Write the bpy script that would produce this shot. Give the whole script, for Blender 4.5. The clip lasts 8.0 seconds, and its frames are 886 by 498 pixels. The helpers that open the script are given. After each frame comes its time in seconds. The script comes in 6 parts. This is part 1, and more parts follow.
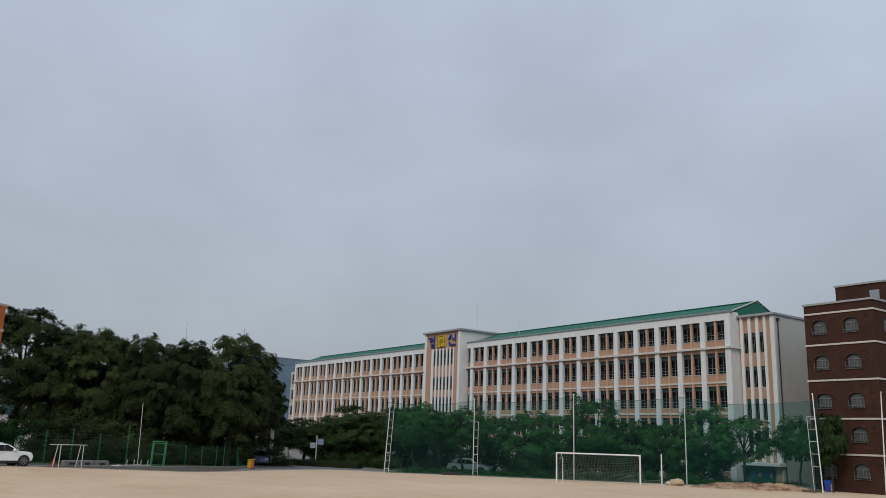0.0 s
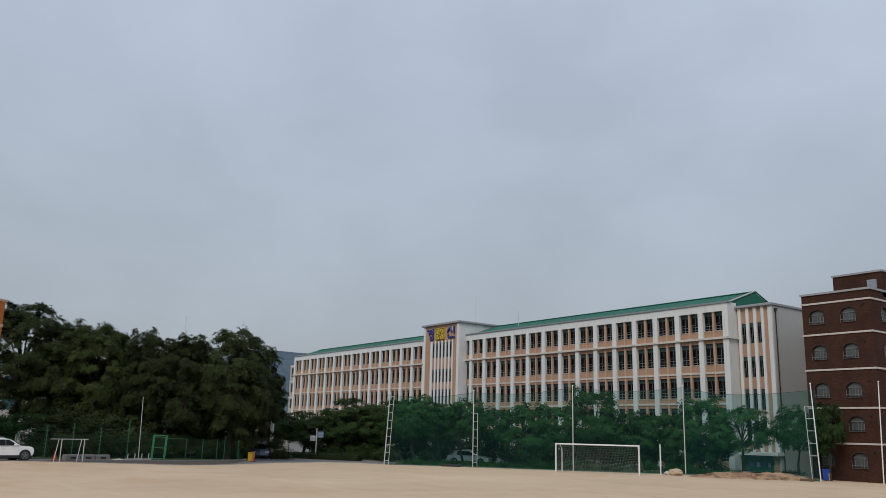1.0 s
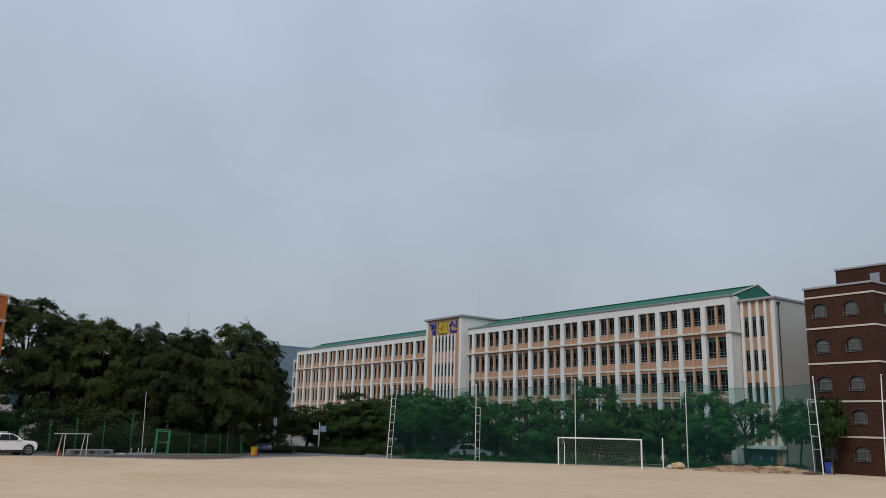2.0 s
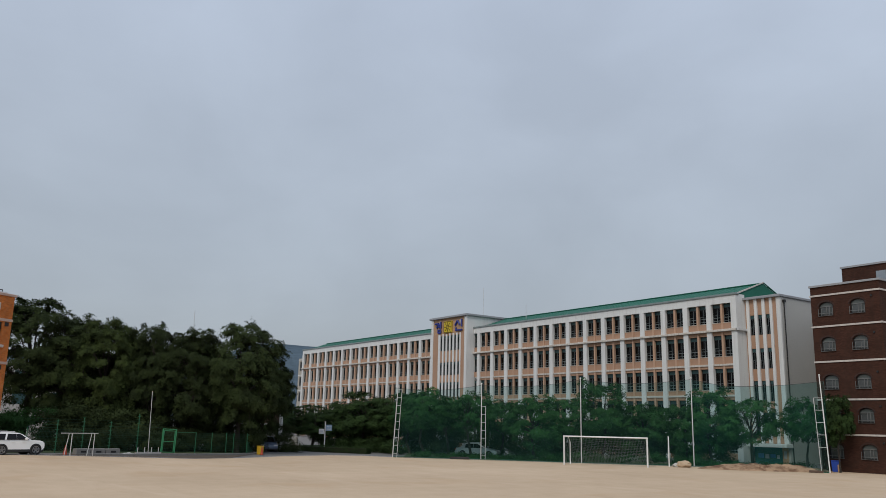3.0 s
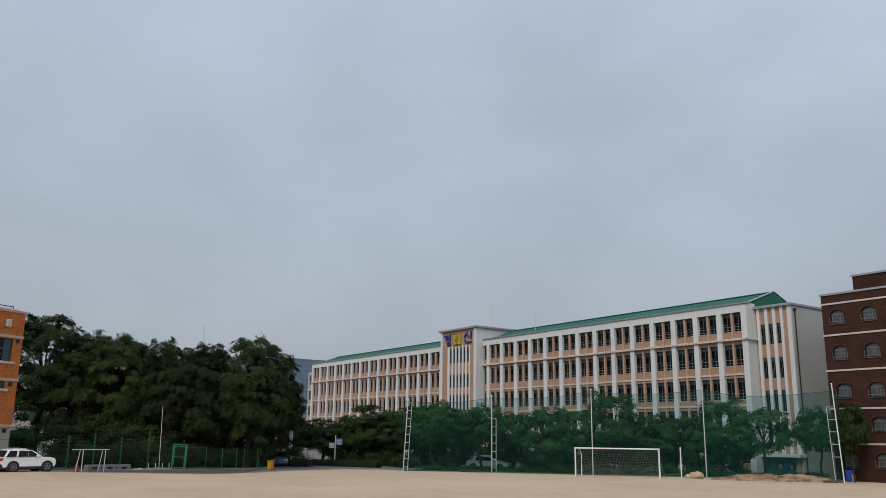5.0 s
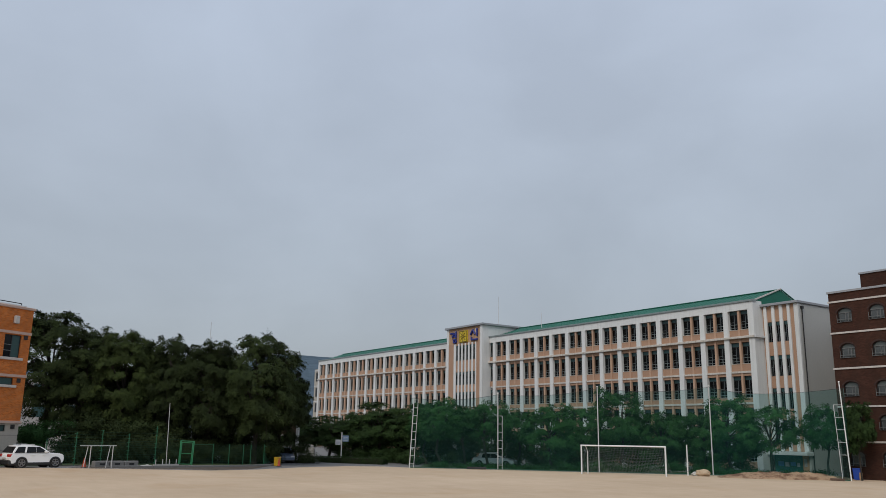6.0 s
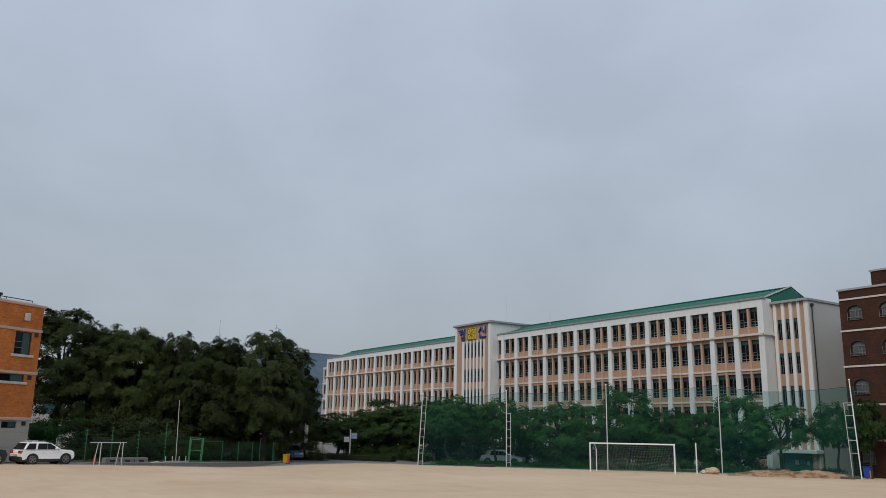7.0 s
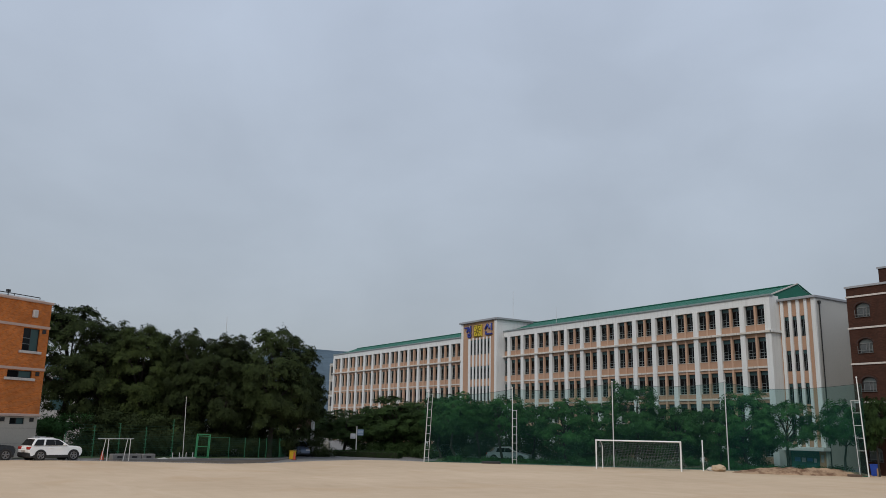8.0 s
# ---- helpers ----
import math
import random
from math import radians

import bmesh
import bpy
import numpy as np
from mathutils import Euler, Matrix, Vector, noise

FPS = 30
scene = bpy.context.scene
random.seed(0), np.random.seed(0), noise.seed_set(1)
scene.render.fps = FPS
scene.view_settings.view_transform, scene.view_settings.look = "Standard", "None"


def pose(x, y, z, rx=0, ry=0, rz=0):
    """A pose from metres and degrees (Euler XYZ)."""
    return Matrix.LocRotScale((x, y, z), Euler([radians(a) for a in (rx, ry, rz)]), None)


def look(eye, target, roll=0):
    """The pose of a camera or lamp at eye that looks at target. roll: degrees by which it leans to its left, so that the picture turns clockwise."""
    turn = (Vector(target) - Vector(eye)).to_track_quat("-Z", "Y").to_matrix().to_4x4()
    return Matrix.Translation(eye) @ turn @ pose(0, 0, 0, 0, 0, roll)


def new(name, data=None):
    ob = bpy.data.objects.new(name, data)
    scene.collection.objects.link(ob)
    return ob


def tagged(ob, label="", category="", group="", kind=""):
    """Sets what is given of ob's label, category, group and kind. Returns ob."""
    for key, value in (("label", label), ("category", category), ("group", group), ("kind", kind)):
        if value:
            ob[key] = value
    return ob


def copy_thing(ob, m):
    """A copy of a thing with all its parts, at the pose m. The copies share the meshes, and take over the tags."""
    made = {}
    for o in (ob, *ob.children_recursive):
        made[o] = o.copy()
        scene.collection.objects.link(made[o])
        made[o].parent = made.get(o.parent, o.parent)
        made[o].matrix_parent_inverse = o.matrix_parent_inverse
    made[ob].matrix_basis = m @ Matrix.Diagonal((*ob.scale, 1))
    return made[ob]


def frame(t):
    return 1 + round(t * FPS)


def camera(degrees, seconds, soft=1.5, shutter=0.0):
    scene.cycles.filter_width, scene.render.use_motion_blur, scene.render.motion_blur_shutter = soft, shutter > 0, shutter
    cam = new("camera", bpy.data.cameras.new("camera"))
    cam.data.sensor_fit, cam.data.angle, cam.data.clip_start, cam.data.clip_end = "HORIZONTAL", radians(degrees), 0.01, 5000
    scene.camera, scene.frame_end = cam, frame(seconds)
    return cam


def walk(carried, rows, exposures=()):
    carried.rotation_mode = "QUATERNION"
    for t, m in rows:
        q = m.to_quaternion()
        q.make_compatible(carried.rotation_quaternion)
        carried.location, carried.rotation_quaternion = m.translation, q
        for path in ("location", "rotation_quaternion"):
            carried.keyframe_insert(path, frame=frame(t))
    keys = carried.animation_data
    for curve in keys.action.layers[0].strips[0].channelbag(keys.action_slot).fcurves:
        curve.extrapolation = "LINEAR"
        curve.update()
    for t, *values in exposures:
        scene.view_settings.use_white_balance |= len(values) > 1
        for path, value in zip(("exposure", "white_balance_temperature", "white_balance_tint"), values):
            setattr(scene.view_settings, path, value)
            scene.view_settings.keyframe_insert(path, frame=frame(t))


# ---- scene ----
cam = camera(56.8, 8.0, soft=0.6)
PATH = [
    (0, (0.032, 0.198, 3.229), (-1.549, 1.337, 3.682), 1.9),
    (0.5, (0.085, 0.147, 3.191), (-1.494, 1.293, 3.632), 1.6),
    (1, (0.102, 0.103, 3.197), (-1.4789, 1.2485, 3.6325), 1.5),
    (1.5, (0.081, 0.135, 3.204), (-1.5012, 1.2801, 3.6310), 1.4),
    (3, (0.111, 0.135, 3.217), (-1.4830, 1.2680, 3.6352), 1.3),
    (3.5, (0.123, 0.103, 3.195), (-1.4688, 1.2333, 3.6318), 1.0),
    (4, (0.139, 0.083, 3.22), (-1.4533, 1.2085, 3.6680), 0.9),
    (4.5, (0.118, 0.106, 3.232), (-1.4776, 1.2241, 3.6810), 0.8),
    (6, (0.137, 0.088, 3.227), (-1.473, 1.189, 3.667), 0.9),
    (6.5, (0.121, 0.08, 3.229), (-1.496, 1.172, 3.668), 1.0),
    (7, (0.116, 0.066, 3.234), (-1.5063, 1.1516, 3.6677), 1.0),
    (7.5, (0.129, 0.059, 3.256), (-1.4994, 1.1394, 3.6820), 1.1),
    (8, (0.152, 0.085, 3.251), (-1.481, 1.159, 3.677), 1.1),
]
walk(cam, [(t, look(eye, target, roll)) for t, eye, target, roll in PATH])

# ---- world, sun ----
SUN_ELEVATION, SUN_AZIMUTH = radians(46), radians(150)


def make_world():
    w = bpy.data.worlds.new("overcast_sky")
    scene.world = w
    w.use_nodes = True
    nt = w.node_tree
    nt.nodes.clear()
    N, L = nt.nodes.new, nt.links.new
    out, bg = N("ShaderNodeOutputWorld"), N("ShaderNodeBackground")
    sky = N("ShaderNodeTexSky")
    sky.sky_type = "NISHITA"
    sky.sun_disc = False
    sky.sun_elevation, sky.sun_rotation = SUN_ELEVATION, SUN_AZIMUTH
    sky.dust_density, sky.air_density = 3.0, 1.0
    dim = N("ShaderNodeMix")
    dim.data_type, dim.blend_type = "RGBA", "MULTIPLY"
    dim.inputs[0].default_value = 1.0
    dim.inputs[7].default_value = (0.1, 0.1, 0.1, 1)
    L(sky.outputs[0], dim.inputs[6])
    co = N("ShaderNodeTexCoord")
    sep = N("ShaderNodeSeparateXYZ")
    L(co.outputs["Generated"], sep.inputs[0])
    grad = N("ShaderNodeValToRGB")
    e = grad.color_ramp.elements
    e[0].position, e[0].color = 0.0, (0.340, 0.372, 0.398, 1)
    e[1].position, e[1].color = 0.5, (0.475, 0.545, 0.662, 1)
    m = grad.color_ramp.elements.new(0.2)
    m.color = (0.406, 0.46, 0.528, 1)
    L(sep.outputs[2], grad.inputs[0])
    # soft cloud banks, stretched along the horizon
    mp = N("ShaderNodeMapping")
    mp.inputs["Scale"].default_value = (1.5, 1.5, 2.5)
    mp.inputs["Rotation"].default_value = (0.1, 0.2, 0.6)
    L(co.outputs["Generated"], mp.inputs[0])
    n1 = N("ShaderNodeTexNoise")
    n1.inputs["Scale"].default_value, n1.inputs["Detail"].default_value = 2.3, 6
    n1.inputs["Roughness"].default_value, n1.inputs["Distortion"].default_value = 0.5, 0.25
    L(mp.outputs[0], n1.inputs[0])
    mr = N("ShaderNodeMapRange")
    mr.inputs[1].default_value, mr.inputs[2].default_value = 0.3, 0.7
    mr.inputs[3].default_value, mr.inputs[4].default_value = 0.92, 1.09
    L(n1.outputs[0], mr.inputs[0])
    mul = N("ShaderNodeMix")
    mul.data_type, mul.blend_type = "RGBA", "MULTIPLY"
    mul.inputs[0].default_value = 1.0
    L(grad.outputs[0], mul.inputs[6])
    L(mr.outputs[0], mul.inputs[7])
    mix = N("ShaderNodeMix")
    mix.data_type = "RGBA"
    mix.inputs[0].default_value = 0.9
    L(dim.outputs[2], mix.inputs[6])
    L(mul.outputs[2], mix.inputs[7])
    L(mix.outputs[2], bg.inputs[0])
    bg.inputs[1].default_value = 1.06
    L(bg.outputs[0], out.inputs[0])


make_world()
sun_data = bpy.data.lights.new("sun", "SUN")
sun_data.energy, sun_data.angle, sun_data.color = 1.45, radians(25), (1.0, 0.93, 0.83)
sun = new("sun", sun_data)
# from behind the camera, a little to its right
sun.matrix_world = look((42, -72, 85), (0, 0, 0))
scene.view_settings.exposure = 0.0


# ---- materials ----
def material(name, color, rough=0.8, var=0.12, scale=0.6, fine=12.0, bump=0.15, metal=0.0, island=0.0, rand=0.0, stain=None, spec=0.5):
    """A surface with two scales of variation in value, a fine bump, and optional streaks."""
    mt = bpy.data.materials.new(name)
    mt.use_nodes = True
    nt = mt.node_tree
    N, L = nt.nodes.new, nt.links.new
    b = nt.nodes["Principled BSDF"]
    b.inputs["Roughness"].default_value, b.inputs["Metallic"].default_value = rough, metal
    b.inputs["Specular IOR Level"].default_value = spec
    co = N("ShaderNodeNewGeometry")
    big, small = N("ShaderNodeTexNoise"), N("ShaderNodeTexNoise")
    big.inputs["Scale"].default_value, big.inputs["Detail"].default_value = scale, 4
    small.inputs["Scale"].default_value, small.inputs["Detail"].default_value = fine, 3
    L(co.outputs["Position"], big.inputs[0])
    L(co.outputs["Position"], small.inputs[0])
    add = N("ShaderNodeMath")
    add.operation = "ADD"
    L(big.outputs[0], add.inputs[0])
    L(small.outputs[0], add.inputs[1])
    mr = N("ShaderNodeMapRange")
    mr.inputs[1].default_value, mr.inputs[2].default_value = 0.65, 1.35
    mr.inputs[3].default_value, mr.inputs[4].default_value = 1 - var, 1 + var
    L(add.outputs[0], mr.inputs[0])
    value = mr.outputs[0]
    for amount, node, socket in ((island, "ShaderNodeNewGeometry", "Random Per Island"), (rand, "ShaderNodeObjectInfo", "Random")):
        if amount:
            r = N("ShaderNodeMapRange")
            r.inputs[3].default_value, r.inputs[4].default_value = 1 - amount, 1 + amount
            L(N(node).outputs[socket], r.inputs[0])
            mu = N("ShaderNodeMath")
            mu.operation = "MULTIPLY"
            L(value, mu.inputs[0])
            L(r.outputs[0], mu.inputs[1])
            value = mu.outputs[0]
    col = N("ShaderNodeMix")
    col.data_type, col.blend_type = "RGBA", "MULTIPLY"
    col.inputs[0].default_value = 1.0
    col.inputs[6].default_value = (*color, 1)
    L(value, col.inputs[7])
    result = col.outputs[2]
    if stain:
        # rain streaks: noise stretched downwards
        mp = N("ShaderNodeMapping")
        mp.inputs["Scale"].default_value = (2.2, 2.2, 0.16)
        L(co.outputs["Position"], mp.inputs[0])
        st = N("ShaderNodeTexNoise")
        st.inputs["Scale"].default_value, st.inputs["Detail"].default_value = 1.4, 5
        L(mp.outputs[0], st.inputs[0])
        sr = N("ShaderNodeMapRange")
        sr.inputs[1].default_value, sr.inputs[2].default_value = 0.5, 0.72
        sr.inputs[4].default_value = stain[3]
        L(st.outputs[0], sr.inputs[0])
        sm = N("ShaderNodeMix")
        sm.data_type = "RGBA"
        L(sr.outputs[0], sm.inputs[0])
        L(result, sm.inputs[6])
        sm.inputs[7].default_value = (*stain[:3], 1)
        result = sm.outputs[2]
    L(result, b.inputs["Base Color"])
    if bump:
        bp = N("ShaderNodeBump")
        bp.inputs["Strength"].default_value, bp.inputs["Distance"].default_value = bump, 0.03
        L(small.outputs[0], bp.inputs["Height"])
        L(bp.outputs[0], b.inputs["Normal"])
    return mt


def brick_material(name, c1, c2, mortar, w=0.23, h=0.085):
    mt = bpy.data.materials.new(name)
    mt.use_nodes = True
    nt = mt.node_tree
    N, L = nt.nodes.new, nt.links.new
    b = nt.nodes["Principled BSDF"]
    b.inputs["Specular IOR Level"].default_value = 0.15
    b.inputs["Roughness"].default_value = 0.85
    co, sep, add, com = N("ShaderNodeTexCoord"), N("ShaderNodeSeparateXYZ"), N("ShaderNodeMath"), N("ShaderNodeCombineXYZ")
    L(co.outputs["Object"], sep.inputs[0])
    L(sep.outputs[0], add.inputs[0])
    L(sep.outputs[1], add.inputs[1])
    L(add.outputs[0], com.inputs[0])
    L(sep.outputs[2], com.inputs[1])
    br = N("ShaderNodeTexBrick")
    br.inputs["Scale"].default_value = 1.0
    br.inputs["Brick Width"].default_value, br.inputs["Row Height"].default_value = w, h
    br.inputs["Mortar Size"].default_value = 0.008
    br.inputs["Color1"].default_value, br.inputs["Color2"].default_value = (*c1, 1), (*c2, 1)
    br.inputs["Mortar"].default_value = (*mortar, 1)
    L(com.outputs[0], br.inputs[0])
    n = N("ShaderNodeTexNoise")
    n.inputs["Scale"].default_value, n.inputs["Detail"].default_value = 0.7, 6
    L(co.outputs["Object"], n.inputs[0])
    mr = N("ShaderNodeMapRange")
    mr.inputs[1].default_value, mr.inputs[2].default_value = 0.3, 0.7
    mr.inputs[3].default_value, mr.inputs[4].default_value = 0.82, 1.15
    L(n.outputs[0], mr.inputs[0])
    mu = N("ShaderNodeMix")
    mu.data_type, mu.blend_type = "RGBA", "MULTIPLY"
    mu.inputs[0].default_value = 1
    L(br.outputs[0], mu.inputs[6])
    L(mr.outputs[0], mu.inputs[7])
    L(mu.outputs[2], b.inputs["Base Color"])
    bp = N("ShaderNodeBump")
    bp.inputs["Strength"].default_value, bp.inputs["Distance"].default_value = 0.4, 0.01
    bp.invert = True
    L(br.outputs["Fac"], bp.inputs["Height"])
    L(bp.outputs[0], b.inputs["Normal"])
    return mt


def glass_material(name, tint, gloss=0.05):
    """A thin pane: clear with a tint, and a mirror by Fresnel."""
    mt = bpy.data.materials.new(name)
    mt.use_nodes = True
    nt = mt.node_tree
    nt.nodes.clear()
    N, L = nt.nodes.new, nt.links.new
    out, mix, tr, gl, fr = N("ShaderNodeOutputMaterial"), N("ShaderNodeMixShader"), N("ShaderNodeBsdfTransparent"), N("ShaderNodeBsdfGlossy"), N("ShaderNodeFresnel")
    tr.inputs[0].default_value = (*tint, 1)
    gl.inputs["Roughness"].default_value = gloss
    fr.inputs[0].default_value = 1.33
    L(fr.outputs[0], mix.inputs[0])
    L(tr.outputs[0], mix.inputs[1])
    L(gl.outputs[0], mix.inputs[2])
    L(mix.outputs[0], out.inputs[0])
    return mt


def net_material(name, color, cover, tint):
    """Fine netting whose strands are far below a hand's width: part open, part dyed thread."""
    mt = bpy.data.materials.new(name)
    mt.use_nodes = True
    nt = mt.node_tree
    nt.nodes.clear()
    N, L = nt.nodes.new, nt.links.new
    out, mix, tr = N("ShaderNodeOutputMaterial"), N("ShaderNodeMixShader"), N("ShaderNodeBsdfTransparent")
    b = N("ShaderNodeBsdfPrincipled")
    b.inputs["Base Color"].default_value, b.inputs["Roughness"].default_value = (*color, 1), 0.7
    tr.inputs[0].default_value = (*tint, 1)
    co, n, mr = N("ShaderNodeTexCoord"), N("ShaderNodeTexNoise"), N("ShaderNodeMapRange")
    n.inputs["Scale"].default_value, n.inputs["Detail"].default_value = 0.35, 4
    L(co.outputs["Object"], n.inputs[0])
    mr.inputs[1].default_value, mr.inputs[2].default_value = 0.3, 0.7
    mr.inputs[3].default_value, mr.inputs[4].default_value = cover - 0.04, cover + 0.04
    L(n.outputs[0], mr.inputs[0])
    L(mr.outputs[0], mix.inputs[0])
    L(tr.outputs[0], mix.inputs[1])
    L(b.outputs[0], mix.inputs[2])
    L(mix.outputs[0], out.inputs[0])
    return mt


def leaf_material(name, dark, light):
    mt = bpy.data.materials.new(name)
    mt.use_nodes = True
    nt = mt.node_tree
    N, L = nt.nodes.new, nt.links.new
    b = nt.nodes["Principled BSDF"]
    b.inputs["Roughness"].default_value = 0.85
    b.inputs["Specular IOR Level"].default_value = 0.08
    ramp = N("ShaderNodeValToRGB")
    ramp.color_ramp.elements[0].color, ramp.color_ramp.elements[1].color = (*dark, 1), (*light, 1)
    geo, co, n, add = N("ShaderNodeNewGeometry"), N("ShaderNodeTexCoord"), N("ShaderNodeTexNoise"), N("ShaderNodeMath")
    n.inputs["Scale"].default_value, n.inputs["Detail"].default_value = 0.9, 4
    n.inputs["Roughness"].default_value = 0.65
    L(co.outputs["Object"], n.inputs[0])
    add.operation = "MULTIPLY_ADD"
    L(geo.outputs["Random Per Island"], add.inputs[0])
    add.inputs[1].default_value = 0.16
    mr = N("ShaderNodeMapRange")
    mr.inputs[1].default_value, mr.inputs[2].default_value = 0.3, 0.7
    mr.inputs[3].default_value, mr.inputs[4].default_value = 0.05, 0.85
    L(n.outputs[0], mr.inputs[0])
    L(mr.outputs[0], add.inputs[2])
    L(add.outputs[0], ramp.inputs[0])
    oi, orr, mu = N("ShaderNodeObjectInfo"), N("ShaderNodeMapRange"), N("ShaderNodeMix")
    orr.inputs[3].default_value, orr.inputs[4].default_value = 0.75, 1.14
    L(oi.outputs["Random"], orr.inputs[0])
    mu.data_type, mu.blend_type = "RGBA", "MULTIPLY"
    mu.inputs[0].default_value = 1
    L(ramp.outputs[0], mu.inputs[6])
    L(orr.outputs[0], mu.inputs[7])
    L(mu.outputs[2], b.inputs["Base Color"])
    return mt


WHITE = material("white_painted_concrete", (0.67, 0.675, 0.665), 0.75, 0.06, 0.25, 8, 0.1, stain=(0.42, 0.40, 0.37, 0.3))
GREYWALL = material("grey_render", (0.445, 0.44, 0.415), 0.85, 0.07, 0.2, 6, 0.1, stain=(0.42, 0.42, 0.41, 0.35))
BELT = material("weathered_pale_concrete", (0.56, 0.52, 0.47), 0.85, 0.15, 0.5, 9, 0.15, stain=(0.30, 0.24, 0.18, 0.55))
PEACHRIB = material("faded_peach_render", (0.47, 0.305, 0.212), 0.85, 0.1, 0.5, 9, 0.12, stain=(0.42, 0.24, 0.15, 0.4))
ORANGE = material("peach_orange_render", (0.40, 0.245, 0.163), 0.85, 0.08, 0.4, 9, 0.12, stain=(0.40, 0.21, 0.12, 0.45))
PANEL = material("tan_sign_panel", (0.44, 0.27, 0.16), 0.8, 0.1, 0.4, 9, 0.1)
COPING = material("grey_metal_coping", (0.30, 0.31, 0.33), 0.5, 0.08, 0.5, 6, 0.05)
GUTTER = material("grey_green_gutter", (0.20, 0.235, 0.235), 0.5, 0.1, 0.4, 6, 0.05)
ROOFGREEN = material("green_metal_roof", (0.014, 0.125, 0.082), 0.6, 0.12, 0.3, 5, 0.05, spec=0.25)
FRAME = material("dark_window_frame", (0.014, 0.014, 0.015), 0.5, 0.1, 1, 10, 0)
RAILING = material("pale_window_railing", (0.20, 0.225, 0.23), 0.5, 0.05, 1, 10, 0)
SASH = material("grey_aluminium_sash", (0.12, 0.135, 0.14), 0.45, 0.08, 1, 10, 0)
TRANSOM = material("teal_transom_panel", (0.026, 0.070, 0.072), 0.4, 0.1, 1, 8, 0)
INTERIOR = material("classroom_interior", (0.13, 0.115, 0.10), 0.9, 0.15, 0.3, 3, 0)
GLASS = glass_material("window_glass", (0.09, 0.115, 0.12))
BLUE = material("blue_sign_paint", (0.024, 0.038, 0.24), 0.5, 0.08, 1, 8, 0)
EMBLEMLINE = material("olive_emblem_line", (0.12, 0.085, 0.01), 0.6, 0.1, 1, 8, 0)
YELLOW = material("yellow_emblem", (0.58, 0.42, 0.02), 0.5, 0.08, 1, 8, 0)
DARKBRICK = brick_material("dark_red_brick", (0.068, 0.029, 0.020), (0.047, 0.020, 0.014), (0.038, 0.025, 0.019))
ORANGEBRICK = brick_material("orange_brick", (0.60, 0.185, 0.042), (0.42, 0.12, 0.03), (0.46, 0.21, 0.095))
BAND = material("white_stone_band", (0.52, 0.48, 0.45), 0.8, 0.12, 0.5, 8, 0.1, stain=(0.3, 0.28, 0.26, 0.4))
PINKBAND = material("pinkish_stone_band", (0.50, 0.36, 0.30), 0.8, 0.1, 0.5, 8, 0.1)
CONCRETE = material("grey_concrete", (0.40, 0.39, 0.37), 0.9, 0.1, 0.4, 6, 0.2, stain=(0.24, 0.23, 0.22, 0.4))
# plain grey-green for the darker pane of each arched window
DARKPANE = material("grey_green_dark_pane", (0.062, 0.072, 0.072), 0.6, 0.15, 1.5, 9, 0)
GALV = material("galvanised_steel", (0.58, 0.59, 0.59), 0.5, 0.1, 1.0, 12, 0.05, stain=(0.33, 0.25, 0.2, 0.3))
GOALWHITE = material("white_goal_paint", (0.78, 0.78, 0.76), 0.5, 0.06, 1.0, 12, 0.05)
CORD = material("grey_net_cord", (0.24, 0.26, 0.25), 0.8, 0.05, 1, 10, 0)
FENCEGREEN = material("green_fence_steel", (0.015, 0.105, 0.048), 0.5, 0.1, 1, 10, 0.05)
BARK = material("dark_bark", (0.030, 0.025, 0.020), 0.95, 0.25, 2, 15, 0.6)
LEAF = leaf_material("dark_green_leaves", (0.025, 0.035, 0.017), (0.042, 0.060, 0.019))
LEAFWARM = leaf_material("warm_green_leaves", (0.030, 0.043, 0.018), (0.060, 0.083, 0.024))
LEAFLIGHT = leaf_material("mid_green_leaves", (0.017, 0.044, 0.016), (0.058, 0.145, 0.042))
LEAFHEDGE = leaf_material("hedge_leaves", (0.020, 0.037, 0.015), (0.046, 0.082, 0.025))
ASPHALT = material("worn_asphalt", (0.16, 0.155, 0.15), 0.9, 0.15, 0.2, 5, 0.3)
DARKGROUND = material("dark_brown_ground", (0.085, 0.068, 0.052), 0.95, 0.25, 0.7, 8, 0.5)
GRASS = material("rough_grass", (0.055, 0.085, 0.03), 0.95, 0.3, 0.5, 9, 0.6)
ROCK = material("buff_rock", (0.48, 0.36, 0.24), 0.9, 0.2, 1.2, 7, 0.6)
KERB = material("kerb_concrete", (0.20, 0.195, 0.185), 0.9, 0.12, 0.6, 7, 0.2)
# blue-grey because the haze of distance is put into the hill's colour
HILLHAZE = material("haze_tinted_far_hill", (0.088, 0.122, 0.152), 1.0, 0.2, 0.02, 0.12, 0.0, spec=0.0)
CARWHITE = material("white_car_paint", (0.86, 0.86, 0.85), 0.25, 0.02, 0.5, 4, 0)
CARBLACK = material("black_car_paint", (0.012, 0.013, 0.016), 0.2, 0.05, 0.5, 4, 0)
CARBLUE = material("blue_grey_car_paint", (0.13, 0.17, 0.25), 0.25, 0.05, 0.5, 4, 0)
CARSILVER = material("silver_car_paint", (0.45, 0.46, 0.47), 0.3, 0.05, 0.5, 4, 0, metal=0.4)
CARGLASS = material("tinted_car_glass", (0.008, 0.009, 0.010), 0.1, 0.05, 0.5, 4, 0, spec=0.22)
RUBBER = material("tyre_rubber", (0.018, 0.018, 0.018), 0.85, 0.1, 2, 12, 0.1)
ALLOY = material("alloy_wheel", (0.22, 0.22, 0.225), 0.35, 0.05, 2, 12, 0, metal=0.7)
